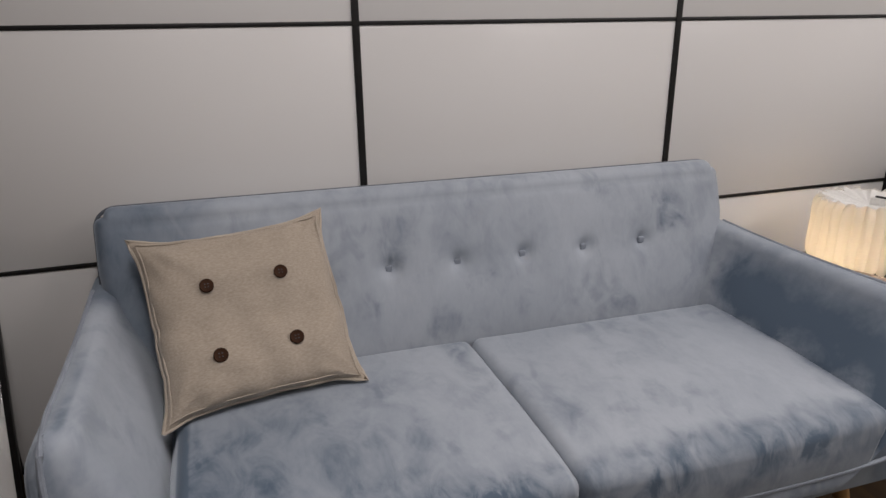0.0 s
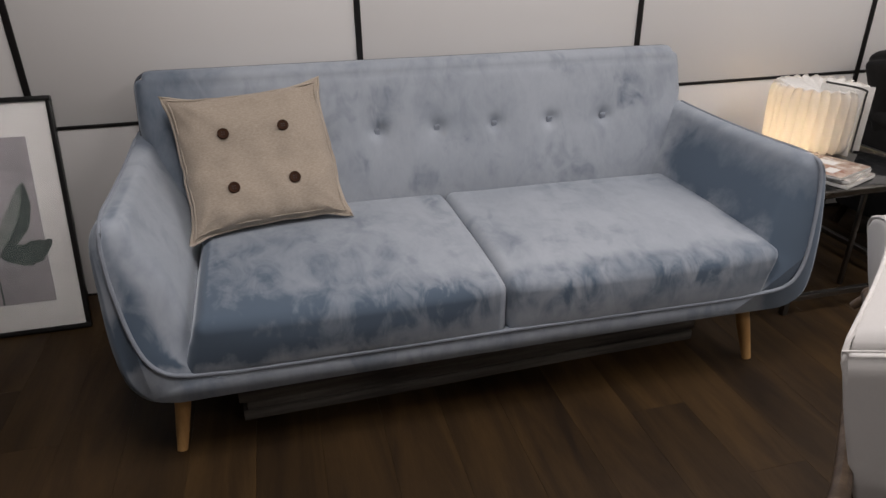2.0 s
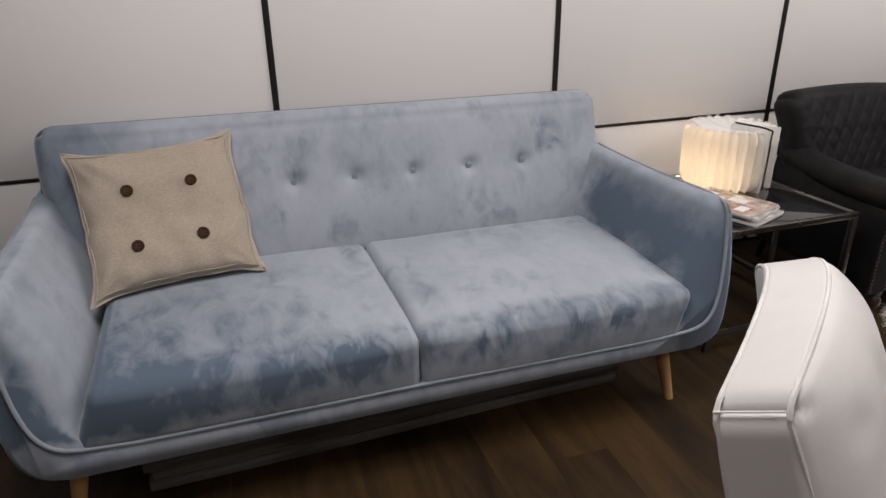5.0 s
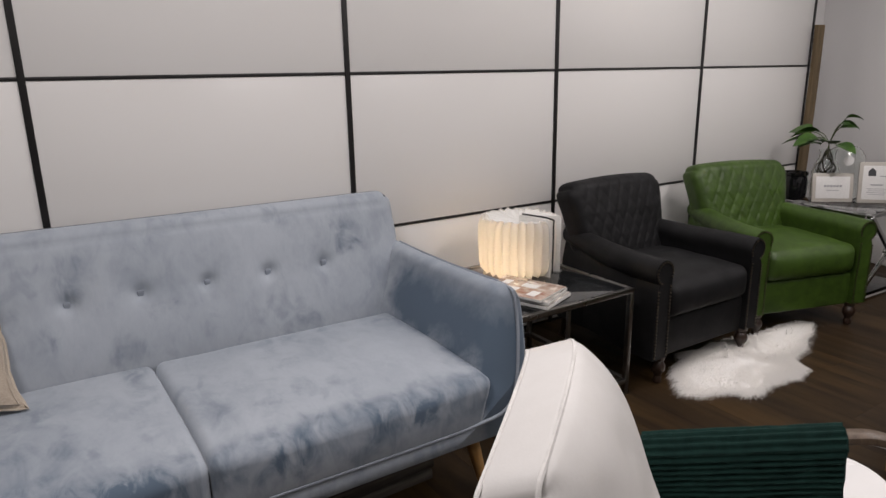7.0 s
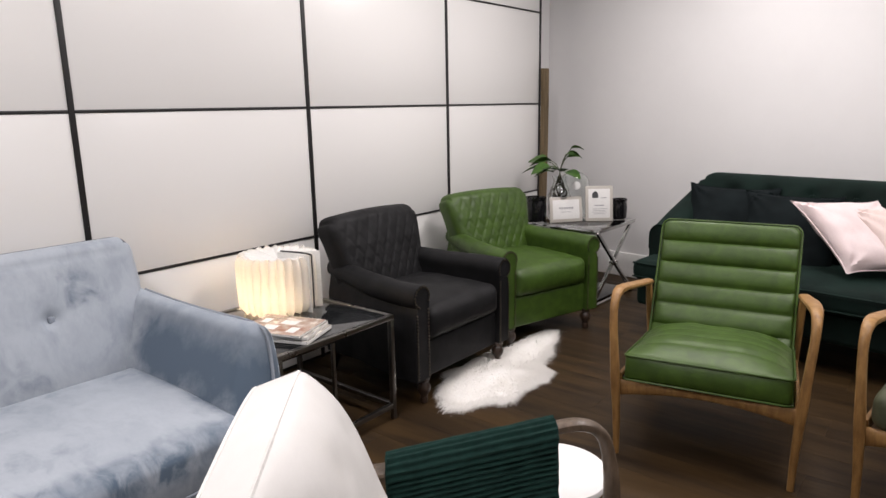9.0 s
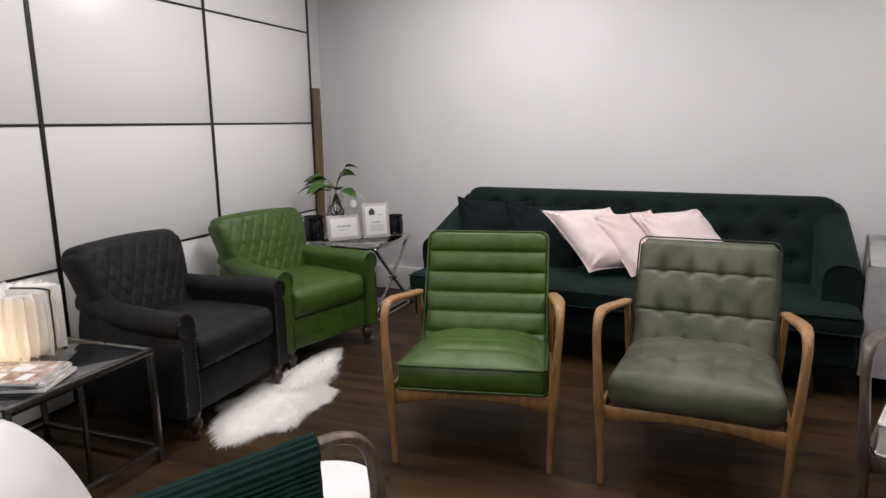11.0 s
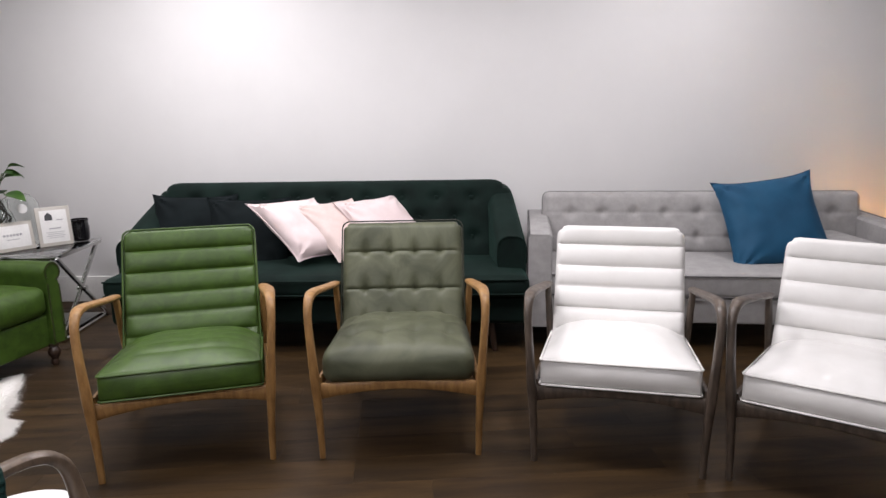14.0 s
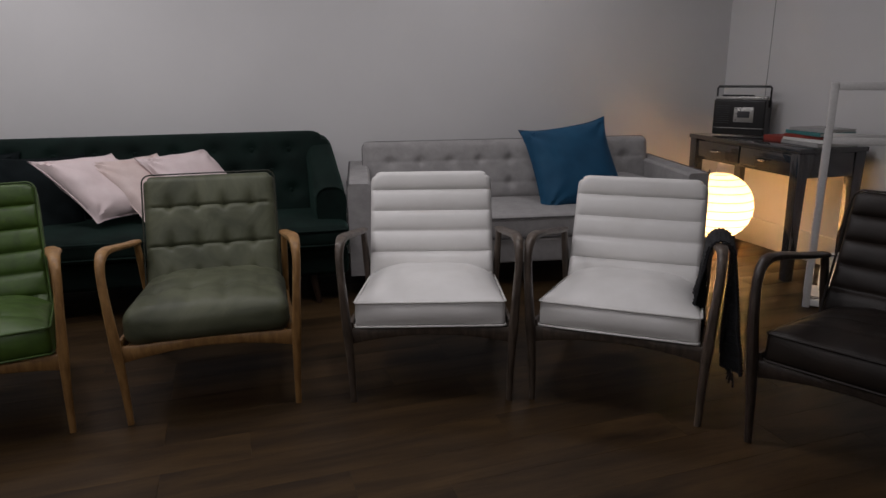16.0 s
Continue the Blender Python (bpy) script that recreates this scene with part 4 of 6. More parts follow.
mg = 0.0
for i, (t, cov, rot, blocks) in enumerate(((0.014, M_PHOTO2, -32, ()), (0.012, M_PHOTO2, -27, ()), (0.009, M_PHOTO, -34, ((-0.04, 0.03, 0.05, 0.06), (0.03, -0.02, 0.045, 0.07), (0.03, 0.09, 0.05, 0.035), (-0.05, -0.08, 0.06, 0.04))))):
    magazine("magazine", pose(2.255 - 0.01 * i, 1.632 + 0.006 * i, TZ + 0.001 + mg, 0, 0, rot + 54), 0.215, 0.285, t, cov,
             ("glossy magazine with grey photo cover in a stack" if i < 2 else "glossy magazine with a reddish photo cover on top"), blocks)
    mg += t + 0.0032


# ---- rolled-arm leather armchairs ----
def club_armchair(m, leather, label):
    ch = empty("leather_armchair", label, "armchair", m, "quilted armchairs by the wall")
    part("base", rbox(0.66, 0.68, 0.18, 0.012, (4, 4, 2), 2, (0, -0.005, 0.210)), leather, ch)

    def cushion(p):
        u, v = p.x / 0.289, p.y / 0.31
        z = p.z + (0.026 * (1 - u * u) * (1 - v * v) if p.z > 0 else 0)
        y = p.y - (0.018 * (1 - u ** 4) * max(0, 1 - (p.z / 0.07) ** 2) if v < -0.6 else 0)
        return (p.x, y, z + 0.005 * noise.noise(Vector((p.x * 9, p.y * 9, 2))) + 0.003 * noise.noise(Vector((p.x * 26, p.y * 14, 4))))

    part("seat_cushion", rbox(0.574, 0.60, 0.165, 0.045, (14, 14, 4), 4, (0, -0.075, 0.388), cushion), leather, ch, sharp=70)
    for s in (-1, 1):
        secs = []
        rows = ((-0.372, 0.975), (-0.360, 1.0), (-0.2, 1.0), (0.0, 1.0), (0.2, 1.0), (0.34, 0.99))
        for y, k in rows:
            lift = 0.03 * max(0, y) / 0.34
            roll, cx, cz = 0.060 * k - 0.012 * max(0, y) / 0.34, 0.322, 0.540 + lift
            ring = [(0.272, 0.13), (0.272, 0.30), (0.273, 0.47)]
            ring += [(cx + roll * math.cos(radians(a)), cz + roll * math.sin(radians(a))) for a in range(205, -60, -22)]
            ring += [(0.366, 0.44), (0.370, 0.30), (0.370, 0.13)]
            secs.append([Vector((s * (x + 0.018 - 0.095 * max(0, (y + 0.2) / 0.54)), y, z)) for x, z in ring])
        arm = part("arm", loft(secs), leather, ch, sharp=48)
        bm = bmesh.new()
        cx, cz = 0.322, 0.540
        nails = [(0.281, 0.145 + 0.0165 * i) for i in range(21)]
        nails += [(cx + 0.050 * math.cos(radians(a)), cz + 0.050 * math.sin(radians(a))) for a in range(205, -66, -18)]
        nails += [(0.359, 0.145 + 0.0165 * i) for i in range(20)]
        for x, z in nails:
            rbox(0.0095, 0.006, 0.0095, 0.0028, (1, 1, 1), 2, (s * (x + 0.018), -0.375, z), bm=bm)
        part("nailhead_trim", bm, M_NAIL, arm, "row of small brass nailheads", kind="stuff")
    lean = radians(15)
    W, H, T = 0.655, 0.60, 0.15

    def back(p):
        x, y, z = p
        t = min(1.0, max(0.0, (z + H / 2) / H))
        if y < 0:
            a, b = (x * 13.5 + z * 8.0), (x * 13.5 - z * 8.0)
            q = min(abs(a - round(a)), abs(b - round(b)))
            inside = max(0, 1 - (2 * x / W) ** 8) * max(0, 1 - (2 * z / H) ** 10)
            y -= (0.0062 * min(1, q / 0.22) ** 0.6 + 0.002 * noise.noise(Vector((x * 30, z * 30, 1))) + 0.02 * (1 - (2 * x / W) ** 2)) * inside
        c = 0.085
        if z > H / 2 - c and abs(x) > W / 2 - c:
            dx, dz = abs(x) - (W / 2 - c), z - (H / 2 - c)
            qq, ln = max(dx, dz), math.hypot(dx, dz)
            if ln > 0:
                x, z = math.copysign(W / 2 - c + dx * qq / ln, x), H / 2 - c + dz * qq / ln
        z += 0.018 * (1 - (2 * x / W) ** 2) * min(1, max(0, (t - 0.7) / 0.2))
        x *= 0.80 + 0.27 * t ** 1.2
        y += 0.03 * max(0, t - 0.72) ** 1.2 * 3
        return (x, y * math.cos(lean) + z * math.sin(lean), -y * math.sin(lean) + z * math.cos(lean))

    part("backrest", rbox(W, T, H, 0.05, (76, 2, 76), 3, (0, 0.235, 0.552), back), leather, ch, "diamond-quilted leather backrest", sharp=75)
    for s in (-1, 1):
        part("front_leg", lathe([(0.010, 0), (0.018, 0.004), (0.021, 0.022), (0.016, 0.036), (0.020, 0.046), (0.032, 0.066), (0.034, 0.084), (0.026, 0.102), (0.020, 0.110), (0.028, 0.116), (0.030, 0.132)], 18,
                                 (s * 0.312, -0.345, 0)), M_TURNED, ch, "dark turned wooden leg")
        part("back_leg", sweep([(s * 0.27, 0.30, 0.16), (s * 0.275, 0.345, 0.0)], [(0.024, 0.024), (0.016, 0.016)], 8, n=2), M_TURNED, ch)
    return ch


club_armchair(pose(3.215, 1.808, 0, 0, 0, -0.5), M_BLACK, "charcoal black leather armchair with quilted back and nailhead rolled arms")
club_armchair(pose(4.160, 1.770, 0, 0, 0, -17), M_GREEN, "bright green leather armchair with quilted back and nailhead rolled arms")


# ---- sheepskin ----
def sheepskin():
    ob = empty("sheepskin_rug", "shaggy white sheepskin rug lying on the floor", "rug", pose(3.475, 1.365, 0.0, 0, 0, 7))
    bm = bmesh.new()

    def radius(a):
        wide = 0.205 if math.cos(a) < 0 else 0.205 - 0.075 * math.cos(a)
        base = 1 / math.sqrt((math.cos(a) / 0.63) ** 2 + (math.sin(a) / wide) ** 2)
        return base * (1 + 0.07 * math.sin(3 * a + 0.6) + 0.07 * math.sin(5 * a + 2.2) + 0.06 * math.sin(9 * a) + 0.05 * math.sin(14 * a + 1))

    cols = []
    for i in range(72):
        a = 2 * math.pi * i / 72
        cols.append([Vector((math.cos(a), math.sin(a), 0)) * (radius(a) * k) + Vector((0, 0, hgt)) for k, hgt in ((0.15, 0.028), (0.5, 0.027), (0.8, 0.024), (0.95, 0.014), (0.97, 0.002))])
    secs = [[c[k] + Vector((0, 0, 0.004 * noise.noise(c[k] * 14))) for c in cols] for k in range(4)] + [[c[4] for c in cols]]
    part("hide", loft(secs), M_FUR, ob)
    bm = bmesh.new()
    rng = random.Random(4)
    for i in range(12000):
        a = rng.uniform(0, 2 * math.pi)
        k = math.sqrt(rng.uniform(0.0, 1.0))
        if i % 2 == 0:
            k = rng.uniform(0.84, 0.99)
        p = Vector((math.cos(a), math.sin(a), 0)) * (radius(a) * k * 0.97) + Vector((0, 0, 0.0245 if k < 0.8 else 0.022 - 0.06 * (k - 0.8)))
        out = Vector((math.cos(a), math.sin(a), 0))
        sw = rng.uniform(-0.9, 0.9)
        d = (out * (1.25 * k ** 3) + Vector((-0.55, -0.35, 0)) * (1 - k ** 3) + Vector((-out.y, out.x, 0)) * sw * 0.6 + Vector((rng.uniform(-0.3, 0.3), rng.uniform(-0.3, 0.3), 0.07 if k < 0.85 else 0.04)))
        d.normalize()
        ln = rng.uniform(0.04, 0.075)
        w = Vector((-d.y, d.x, 0)).normalized() * rng.uniform(0.001, 0.0024)
        mid = p + d * ln * 0.6 + Vector((0, 0, 0.002))
        tip = p + d * ln
        tip.z = max(tip.z - 0.012, 0.002)
        v = [bm.verts.new(q) for q in (p - w, p + w, mid + w * 0.8, mid - w * 0.8, tip)]
        bm.faces.new(v[:4])
        bm.faces.new((v[3], v[2], v[4]))
    part("fleece", bm, M_FLEECE, ob, kind="stuff")


sheepskin()


# ---- X-legged glass table and what stands on it ----
XZ = 0.56
xm = basis((4.74, 1.47, 0), (0.62, -0.02, 0), (0, 0, 1))
xt = empty("glass_table", "chrome side table with crossed legs and a clear glass top", "side table", xm)
XS = 0.62
for y in (0.02, XS - 0.02):
    for a, b in (((0.02, 0.0), (XS - 0.02, XZ - 0.02)), ((XS - 0.02, 0.0), (0.02, XZ - 0.02))):
        yy = y + (0.013 if a[0] < 0.3 else -0.013)
        part("crossed_leg", sweep([(a[0], yy, a[1] + 0.012), ((a[0] + b[0]) / 2, yy, (a[1] + b[1]) / 2), (b[0], yy, b[1])], [(0.012, 0.012)] * 3, 8, (0, 1, 0), 2, power=0.5), M_CHROME, xt)
    for z in (0.011, XZ - 0.02):
        part("rail", rbox(XS, 0.022, 0.022, 0.003, k=1, at=(XS / 2, y, z)), M_CHROME, xt)
    part("bolt", lathe([(0.001, -0.03), (0.016, -0.03), (0.016, 0.03), (0.001, 0.03)], 14), M_CHROME, xt, m=pose(XS / 2, y, XZ / 2, 90))
for x in (0.012, XS - 0.012):
    for z in (XZ - 0.02, 0.011):
        part("rail", rbox(0.022, XS - 0.08, 0.022, 0.003, k=1, at=(x, XS / 2, z)), M_CHROME, xt)
part("glass_top", rbox(XS, XS, 0.009, 0.002, k=1, at=(XS / 2, XS / 2, XZ - 0.004)), M_GLASS, xt, "clear glass top")
part("lower_glass", rbox(XS - 0.06, XS - 0.1, 0.006, 0.002, k=1, at=(XS / 2, XS / 2, 0.026)), M_DARKGLASS, xt)
TOPZ = XZ + 0.001


def sign(m, w, h, label, bars, icon=False):
    sg = empty("sign_frame", label, "sign", m, "signs on the glass table")
    t = 0.014
    part("frame", rbox(w, t, h, 0.003, k=1, at=(0, 0, h / 2)), M_CHAMPAGNE, sg)
    part("card", rbox(w - 0.044, 0.002, h - 0.044, 0.0005, k=1, at=(0, -t / 2 - 0.001, h / 2)), M_MAT_CARD, sg)
    for x, z, bw_, bh_ in bars:
        part("print_bar", rbox(bw_, 0.001, bh_, 0.0003, k=1, at=(x, -t / 2 - 0.0027, z)), M_INK_PALE, sg)
    if icon:
        bm = bmesh.new()
        pts = [(-0.022, 0), (0.022, 0), (0.022, 0.032), (0, 0.052), (-0.022, 0.032)]
        loft([[Vector((x, y, z)) for x, z in pts] for y in (-0.0005, 0.0005)], bm)
        part("house_icon", bm, M_INK, sg, "dark house-shaped print", m=pose(-0.03, -t / 2 - 0.003, h * 0.66))
    part("stand", rbox(0.05, 0.004, h * 0.7, 0.001, k=1, deform=lambda p: (p.x, p.y + 0.05 - (p.z + h * 0.35) * 0.1, p.z), at=(0, 0.0, h * 0.35)), M_MAT_CARD, sg)
    return sg


sign(basis((4.940, 1.812, TOPZ), (0.197, -0.161, 0), (0, 0, 1)) @ pose(0, 0, 0, -9), 0.250, 0.185, "white landscape sign frame with a short grey printed line",
     [(x * 0.019, 0.102, 0.014, 0.014) for x in (-2.5, -1.5, -0.5, 0.5, 1.5, 2.5)] + [(0, 0.074, 0.075, 0.004)])
sign(basis((5.108, 1.632, TOPZ), (0.135, -0.151, 0), (0, 0, 1)) @ pose(0, 0, 0, -8), 0.205, 0.258, "white portrait sign frame with house icon and grey printed lines",
     [(0.035, 0.17, 0.04, 0.006), (0.0, 0.115, 0.07, 0.008)] + [(0, 0.09 - 0.012 * i, 0.11 - 0.02 * (i % 2), 0.003) for i in range(4)], True)


def jar(m, r, h):
    j = empty("candle_jar", "gloss black glass candle jar on the glass table", "jar", m, "candle jars")
    part("vessel", lathe([(0.001, 0), (r * 0.8, 0.0), (r * 0.95, h * 0.06), (r, h * 0.25), (r * 1.02, h * 0.62), (r * 0.93, h * 0.80), (r * 0.90, h * 0.86), (r * 0.99, h * 0.9), (r * 1.0, h), (r * 0.93, h), (r * 0.9, h * 0.9), (r * 0.001, h * 0.86)], 28), M_JAR, j)
    return j


jar(pose(4.862, 2.025, TOPZ), 0.078, 0.180)
jar(pose(5.290, 1.560, TOPZ), 0.058, 0.15)


def glass_plant(m):
    g = empty("vase_plant", "leafy green cutting with bare roots in a clear glass vase", "plant", m)
    v = part("vase", lathe([(0.001, 0), (0.055, 0.0), (0.075, 0.02), (0.085, 0.07), (0.084, 0.18), (0.066, 0.24), (0.050, 0.27), (0.048, 0.31), (0.056, 0.325), (0.052, 0.325), (0.044, 0.31), (0.046, 0.27), (0.062, 0.24), (0.080, 0.18), (0.081, 0.07), (0.071, 0.024), (0.001, 0.006)], 28), M_GLASS, g, "clear glass vase")
    rng = random.Random(11)
    for i in range(16):
        a, k = rng.uniform(0, 6.28), rng.uniform(0.7, 1.15)
        part("root", tube([(0.012 * math.cos(a), 0.012 * math.sin(a), 0.33), (0.03 * k * math.cos(a + 1), 0.03 * k * math.sin(a + 1), 0.27), (0.055 * k * math.cos(a + 2.2), 0.055 * k * math.sin(a + 2.2), 0.21),
                           (0.05 * k * math.cos(a + 3.4), 0.05 * k * math.sin(a + 3.4), 0.14), (0.055 * math.cos(a + 4), 0.055 * math.sin(a + 4), 0.05)], 0.0036, 5, 3), M_ROOT, g)
    for i, (a, ln, el, sz) in enumerate(((100, 0.13, 30, 0.17), (118, 0.10, 12, 0.16), (84, 0.10, 40, 0.13), (215, 0.07, 0, 0.15), (252, 0.06, -8, 0.13), (150, 0.09, 22, 0.13),
                                         (180, 0.07, 8, 0.12), (284, 0.11, 62, 0.09), (292, 0.15, 66, 0.085), (268, 0.13, 68, 0.075), (296, 0.18, 64, 0.08), (130, 0.05, -12, 0.12))):
        ar, er = radians(a), radians(el)
        base = Vector((0, 0, 0.30))
        top = base + Vector((0, 0, 0.07)) + Vector((math.cos(ar) * math.cos(er), math.sin(ar) * math.cos(er), math.sin(er))) * ln
        part("stem", tube([base, base + Vector((0, 0, 0.06)), (base + top) / 2 + Vector((0, 0, 0.05)), top], 0.0026, 5, 3), M_STEM, g)
        bm = bmesh.new()
        n = 8
        rows = []
        for k in range(n + 1):
            t = k / n
            wd = sz * 0.40 * math.sin(math.pi * min(1, t * 0.93 + 0.07)) ** 0.8
            droop = (-0.30 - 0.25 * (i % 3)) * sz * t * t
            rows.append([bm.verts.new((t * sz, s * wd, droop + 0.22 * wd * abs(s) - (0.0 if s else 0.004))) for s in (-1, -0.5, 0, 0.5, 1)])
        for r0, r1 in zip(rows, rows[1:]):
            for q in range(4):
                bm.faces.new((r0[q], r0[q + 1], r1[q + 1], r1[q]))
        part("leaf", bm, M_LEAF, g, m=pose(*top, 12 * ((i * 37) % 5 - 2), -10 - 6 * (i % 4), a + 15 * ((i % 3) - 1)))


glass_plant(pose(4.99, 1.90, TOPZ))
dc = empty("glass_cloche", "domed clear glass jar with a white round label", "jar", pose(5.115, 1.845, TOPZ))
part("dome", lathe([(0.001, 0), (0.095, 0), (0.112, 0.02), (0.116, 0.10), (0.116, 0.24), (0.110, 0.28), (0.092, 0.318), (0.062, 0.342), (0.030, 0.352), (0.001, 0.354), (0.001, 0.350), (0.030, 0.348), (0.060, 0.338), (0.089, 0.315), (0.106, 0.278), (0.112, 0.24), (0.112, 0.10), (0.108, 0.022), (0.001, 0.005)], 36), M_GLASS, dc)
part("label", lathe([(0.001, 0), (0.03, 0), (0.03, 0.002), (0.001, 0.002)], 20), M_MAT_CARD, dc, "white round label", m=basis((-0.096, -0.066, 0.262), (0.566, -0.824, 0), (-0.8, -0.55, 0.15)))

cb = solid("floor_cable", tube([(5.30, 1.30, 0.006), (5.42, 1.18, 0.005), (5.50, 0.95, 0.005), (5.56, 0.7, 0.006)], 0.004, 6, 6), M_CABLE)
tagged(cb, "thin dark cable lying along the skirting board", "cable")

# timber pole standing in the corner
pl = solid("timber_pole", rbox(0.072, 0.03, 1.69, 0.004, (1, 1, 12), 1, (0, 0, 0.845), lambda p: (p.x + 0.004 * math.sin(p.z * 4), p.y, p.z)), M_POLE, m=pose(5.415, 2.29, 0.0, 0, 0.2, -8))
tagged(pl, "raw brown timber batten standing upright in the corner", "timber")


# ---- wooden-armed lounge chairs ----
def lounge_chair(m, leather, wood, label, style="channel", piping=None, group="lounge chairs in a row", wide=0.0, arm_end=0.235, arm_drop=0.0, rows=6.0, back_drop=0.0):
    ch = empty("lounge_chair", label, "armchair", m, group)
    piping = piping or leather
    for s in (-1, 1):
        e = arm_end - 0.235
        pts = [(s * 0.318, -0.330, 0.0), (s * 0.322, -0.336, 0.17), (s * 0.330, -0.345, 0.33), (s * 0.339, -0.347, 0.47), (s * 0.347, -0.335, 0.575), (s * 0.349, -0.315, 0.636),
               (s * 0.348, -0.270, 0.665), (s * 0.344, -0.19, 0.663), (s * 0.340, -0.05 + e * 0.3, 0.638), (s * 0.334, 0.10 + e * 0.7, 0.610), (s * 0.320, arm_end, 0.590)]
        if style == "button":
            pts = [(x, y - 0.017 * min(1, z / 0.6) * (1 if y < -0.1 else 0), z - 0.016 * min(1, max(0, z - 0.5) / 0.12)) for x, y, z in pts]
        if style == "button":
            pts = [(x, y, z - 0.04 * min(1, max(0, y + 0.2) / 0.3)) for x, y, z in pts]
        pts = [(x + s * wide, y, z - arm_drop * min(1, max(0, z - 0.2) / 0.3)) for x, y, z in pts]
        sizes = [(0.012, 0.013), (0.015, 0.017), (0.019, 0.024), (0.016, 0.022), (0.0155, 0.018), (0.017, 0.0165), (0.021, 0.015), (0.026, 0.0135), (0.030, 0.0125), (0.031, 0.012), (0.024, 0.012)]
        if style == "button":
            pts = pts[:-1] + [(s * 0.412, 0.345, 0.535), (s * 0.398, 0.405, 0.570), (s * 0.366, 0.437, 0.598)]
            sizes = sizes[:-1] + [(0.026, 0.013), (0.019, 0.015), (0.015, 0.015)]
            ball = lathe([(0.0005, -0.0175), (0.009, -0.015), (0.0155, -0.008), (0.0175, 0.0), (0.0155, 0.008), (0.009, 0.015), (0.0005, 0.0175)], 14, (s * 0.367, 0.437, 0.597))
            part("horn", sweep([(s * 0.372, 0.425, 0.590), (s * 0.384, 0.445, 0.572), (s * 0.390, 0.460, 0.548)], [(0.013, 0.013), (0.011, 0.011), (0.010, 0.010)], 10, n=3, bm=ball), wood, ch)
        part("arm", sweep(pts, sizes, 12, (1, 0, 0), 5, power=0.8), wood, ch)
        if style == "button":
            part("back_leg", sweep([(s * 0.405, 0.27, 0.545), (s * 0.385, 0.29, 0.40), (s * 0.35, 0.33, 0.20), (s * 0.31, 0.37, 0.0)], [(0.014, 0.018), (0.016, 0.022), (0.016, 0.021), (0.011, 0.013)], 12, (1, 0, 0), 4, power=0.8), wood, ch)
            continue
        part("back_leg", sweep([(s * (0.318 + wide), 0.225 + e * 0.8, 0.592 - arm_drop), (s * (0.312 + wide), 0.262 + e * 0.6, 0.42), (s * (0.305 + wide), 0.315 + e * 0.5, 0.20), (s * (0.298 + wide), 0.375 + e * 0.4, 0.0)], [(0.014, 0.018), (0.016, 0.022), (0.016, 0.021), (0.011, 0.013)], 12, (1, 0, 0), 4, power=0.8), wood, ch)
        part("side_rail", sweep([(s * (0.318 + wide), -0.325, 0.318), (s * (0.314 + wide), 0.0, 0.292), (s * (0.308 + wide), 0.29, 0.268)], [(0.011, 0.026)] * 3, 10, (1, 0, 0), 3, power=0.6), wood, ch)
    part("front_rail", sweep([(-0.318 - wide, -0.325, 0.287), (-0.25 - wide, -0.323, 0.293), (-0.13, -0.318, 0.301), (0, -0.315, 0.304), (0.13, -0.318, 0.301), (0.25 + wide, -0.323, 0.293), (0.318 + wide, -0.325, 0.287)], [(0.012, 0.034), (0.012, 0.027), (0.012, 0.020), (0.012, 0.018), (0.012, 0.020), (0.012, 0.027), (0.012, 0.034)], 10, (0, 1, 0), 3, power=0.6), wood, ch)
    part("rear_rail", sweep([(-0.303 - wide, 0.295, 0.27), (0, 0.30, 0.27), (0.303 + wide, 0.295, 0.27)], [(0.012, 0.022)] * 3, 10, (0, 1, 0), 2, power=0.6), wood, ch)

    if style == "button":
        part("bow_rail", sweep([(-0.366, 0.437, 0.598), (-0.27, 0.434, 0.590), (0, 0.440, 0.586), (0.27, 0.434, 0.590), (0.366, 0.437, 0.598)], [(0.015, 0.015), (0.014, 0.017), (0.013, 0.019), (0.014, 0.017), (0.015, 0.015)], 10, (0, 1, 0), 5), wood, ch)

    W, D, H = 0.585 + wide + {"tuft": 0.03, "channel": 0.012, "button": 0}[style], 0.60, {"channel": 0.100, "tuft": 0.130, "button": 0.096}[style]
    pitch = radians({"channel": -7.0, "tuft": -5.5, "button": 0.5}[style])

    def seat(p):
        x, y, z = p
        u, v = 2 * x / W, 2 * y / D
        if z > 0:
            z += 0.052 * (1 - u * u) * (1 - 0.75 * (v - 0.25) ** 2) if style == "button" else (0.084 if leather is M_WHITE else 0.070) * (1 - u ** 4) * (1 - abs((v - 0.15) / 1.15) ** 3)
            if style == "channel":
                z -= 0.006 * math.exp(-((y + 0.02) % 0.105 - 0.052) ** 2 / 0.00012) * (1 if abs(u) < 0.94 and abs(v) < 0.9 and leather is not M_WHITE else 0)
            else:
                for bx in (-0.2, -0.067, 0.067, 0.2):
                    for by in (-0.13, 0.06):
                        z -= 0.015 * math.exp(-((x - bx) ** 2 + (y - by) ** 2) / 0.0013)
                    z -= 0.005 * math.exp(-(x - bx) ** 2 / 0.00016) * (1 if abs(v) < 0.85 else 0)
                for by in (-0.13, 0.06):
                    z -= 0.005 * math.exp(-(y - by) ** 2 / 0.00016) * (1 if abs(u) < 0.85 else 0)
            z += 0.006 * noise.noise(Vector((x * 6, y * 6, 5))) + 0.003 * noise.noise(Vector((x * 22, y * 12, 2)))
        if v < -0.7:
            y -= 0.012 * (1 - u ** 4) * max(0, 1 - (p.z / (H / 2)) ** 2)
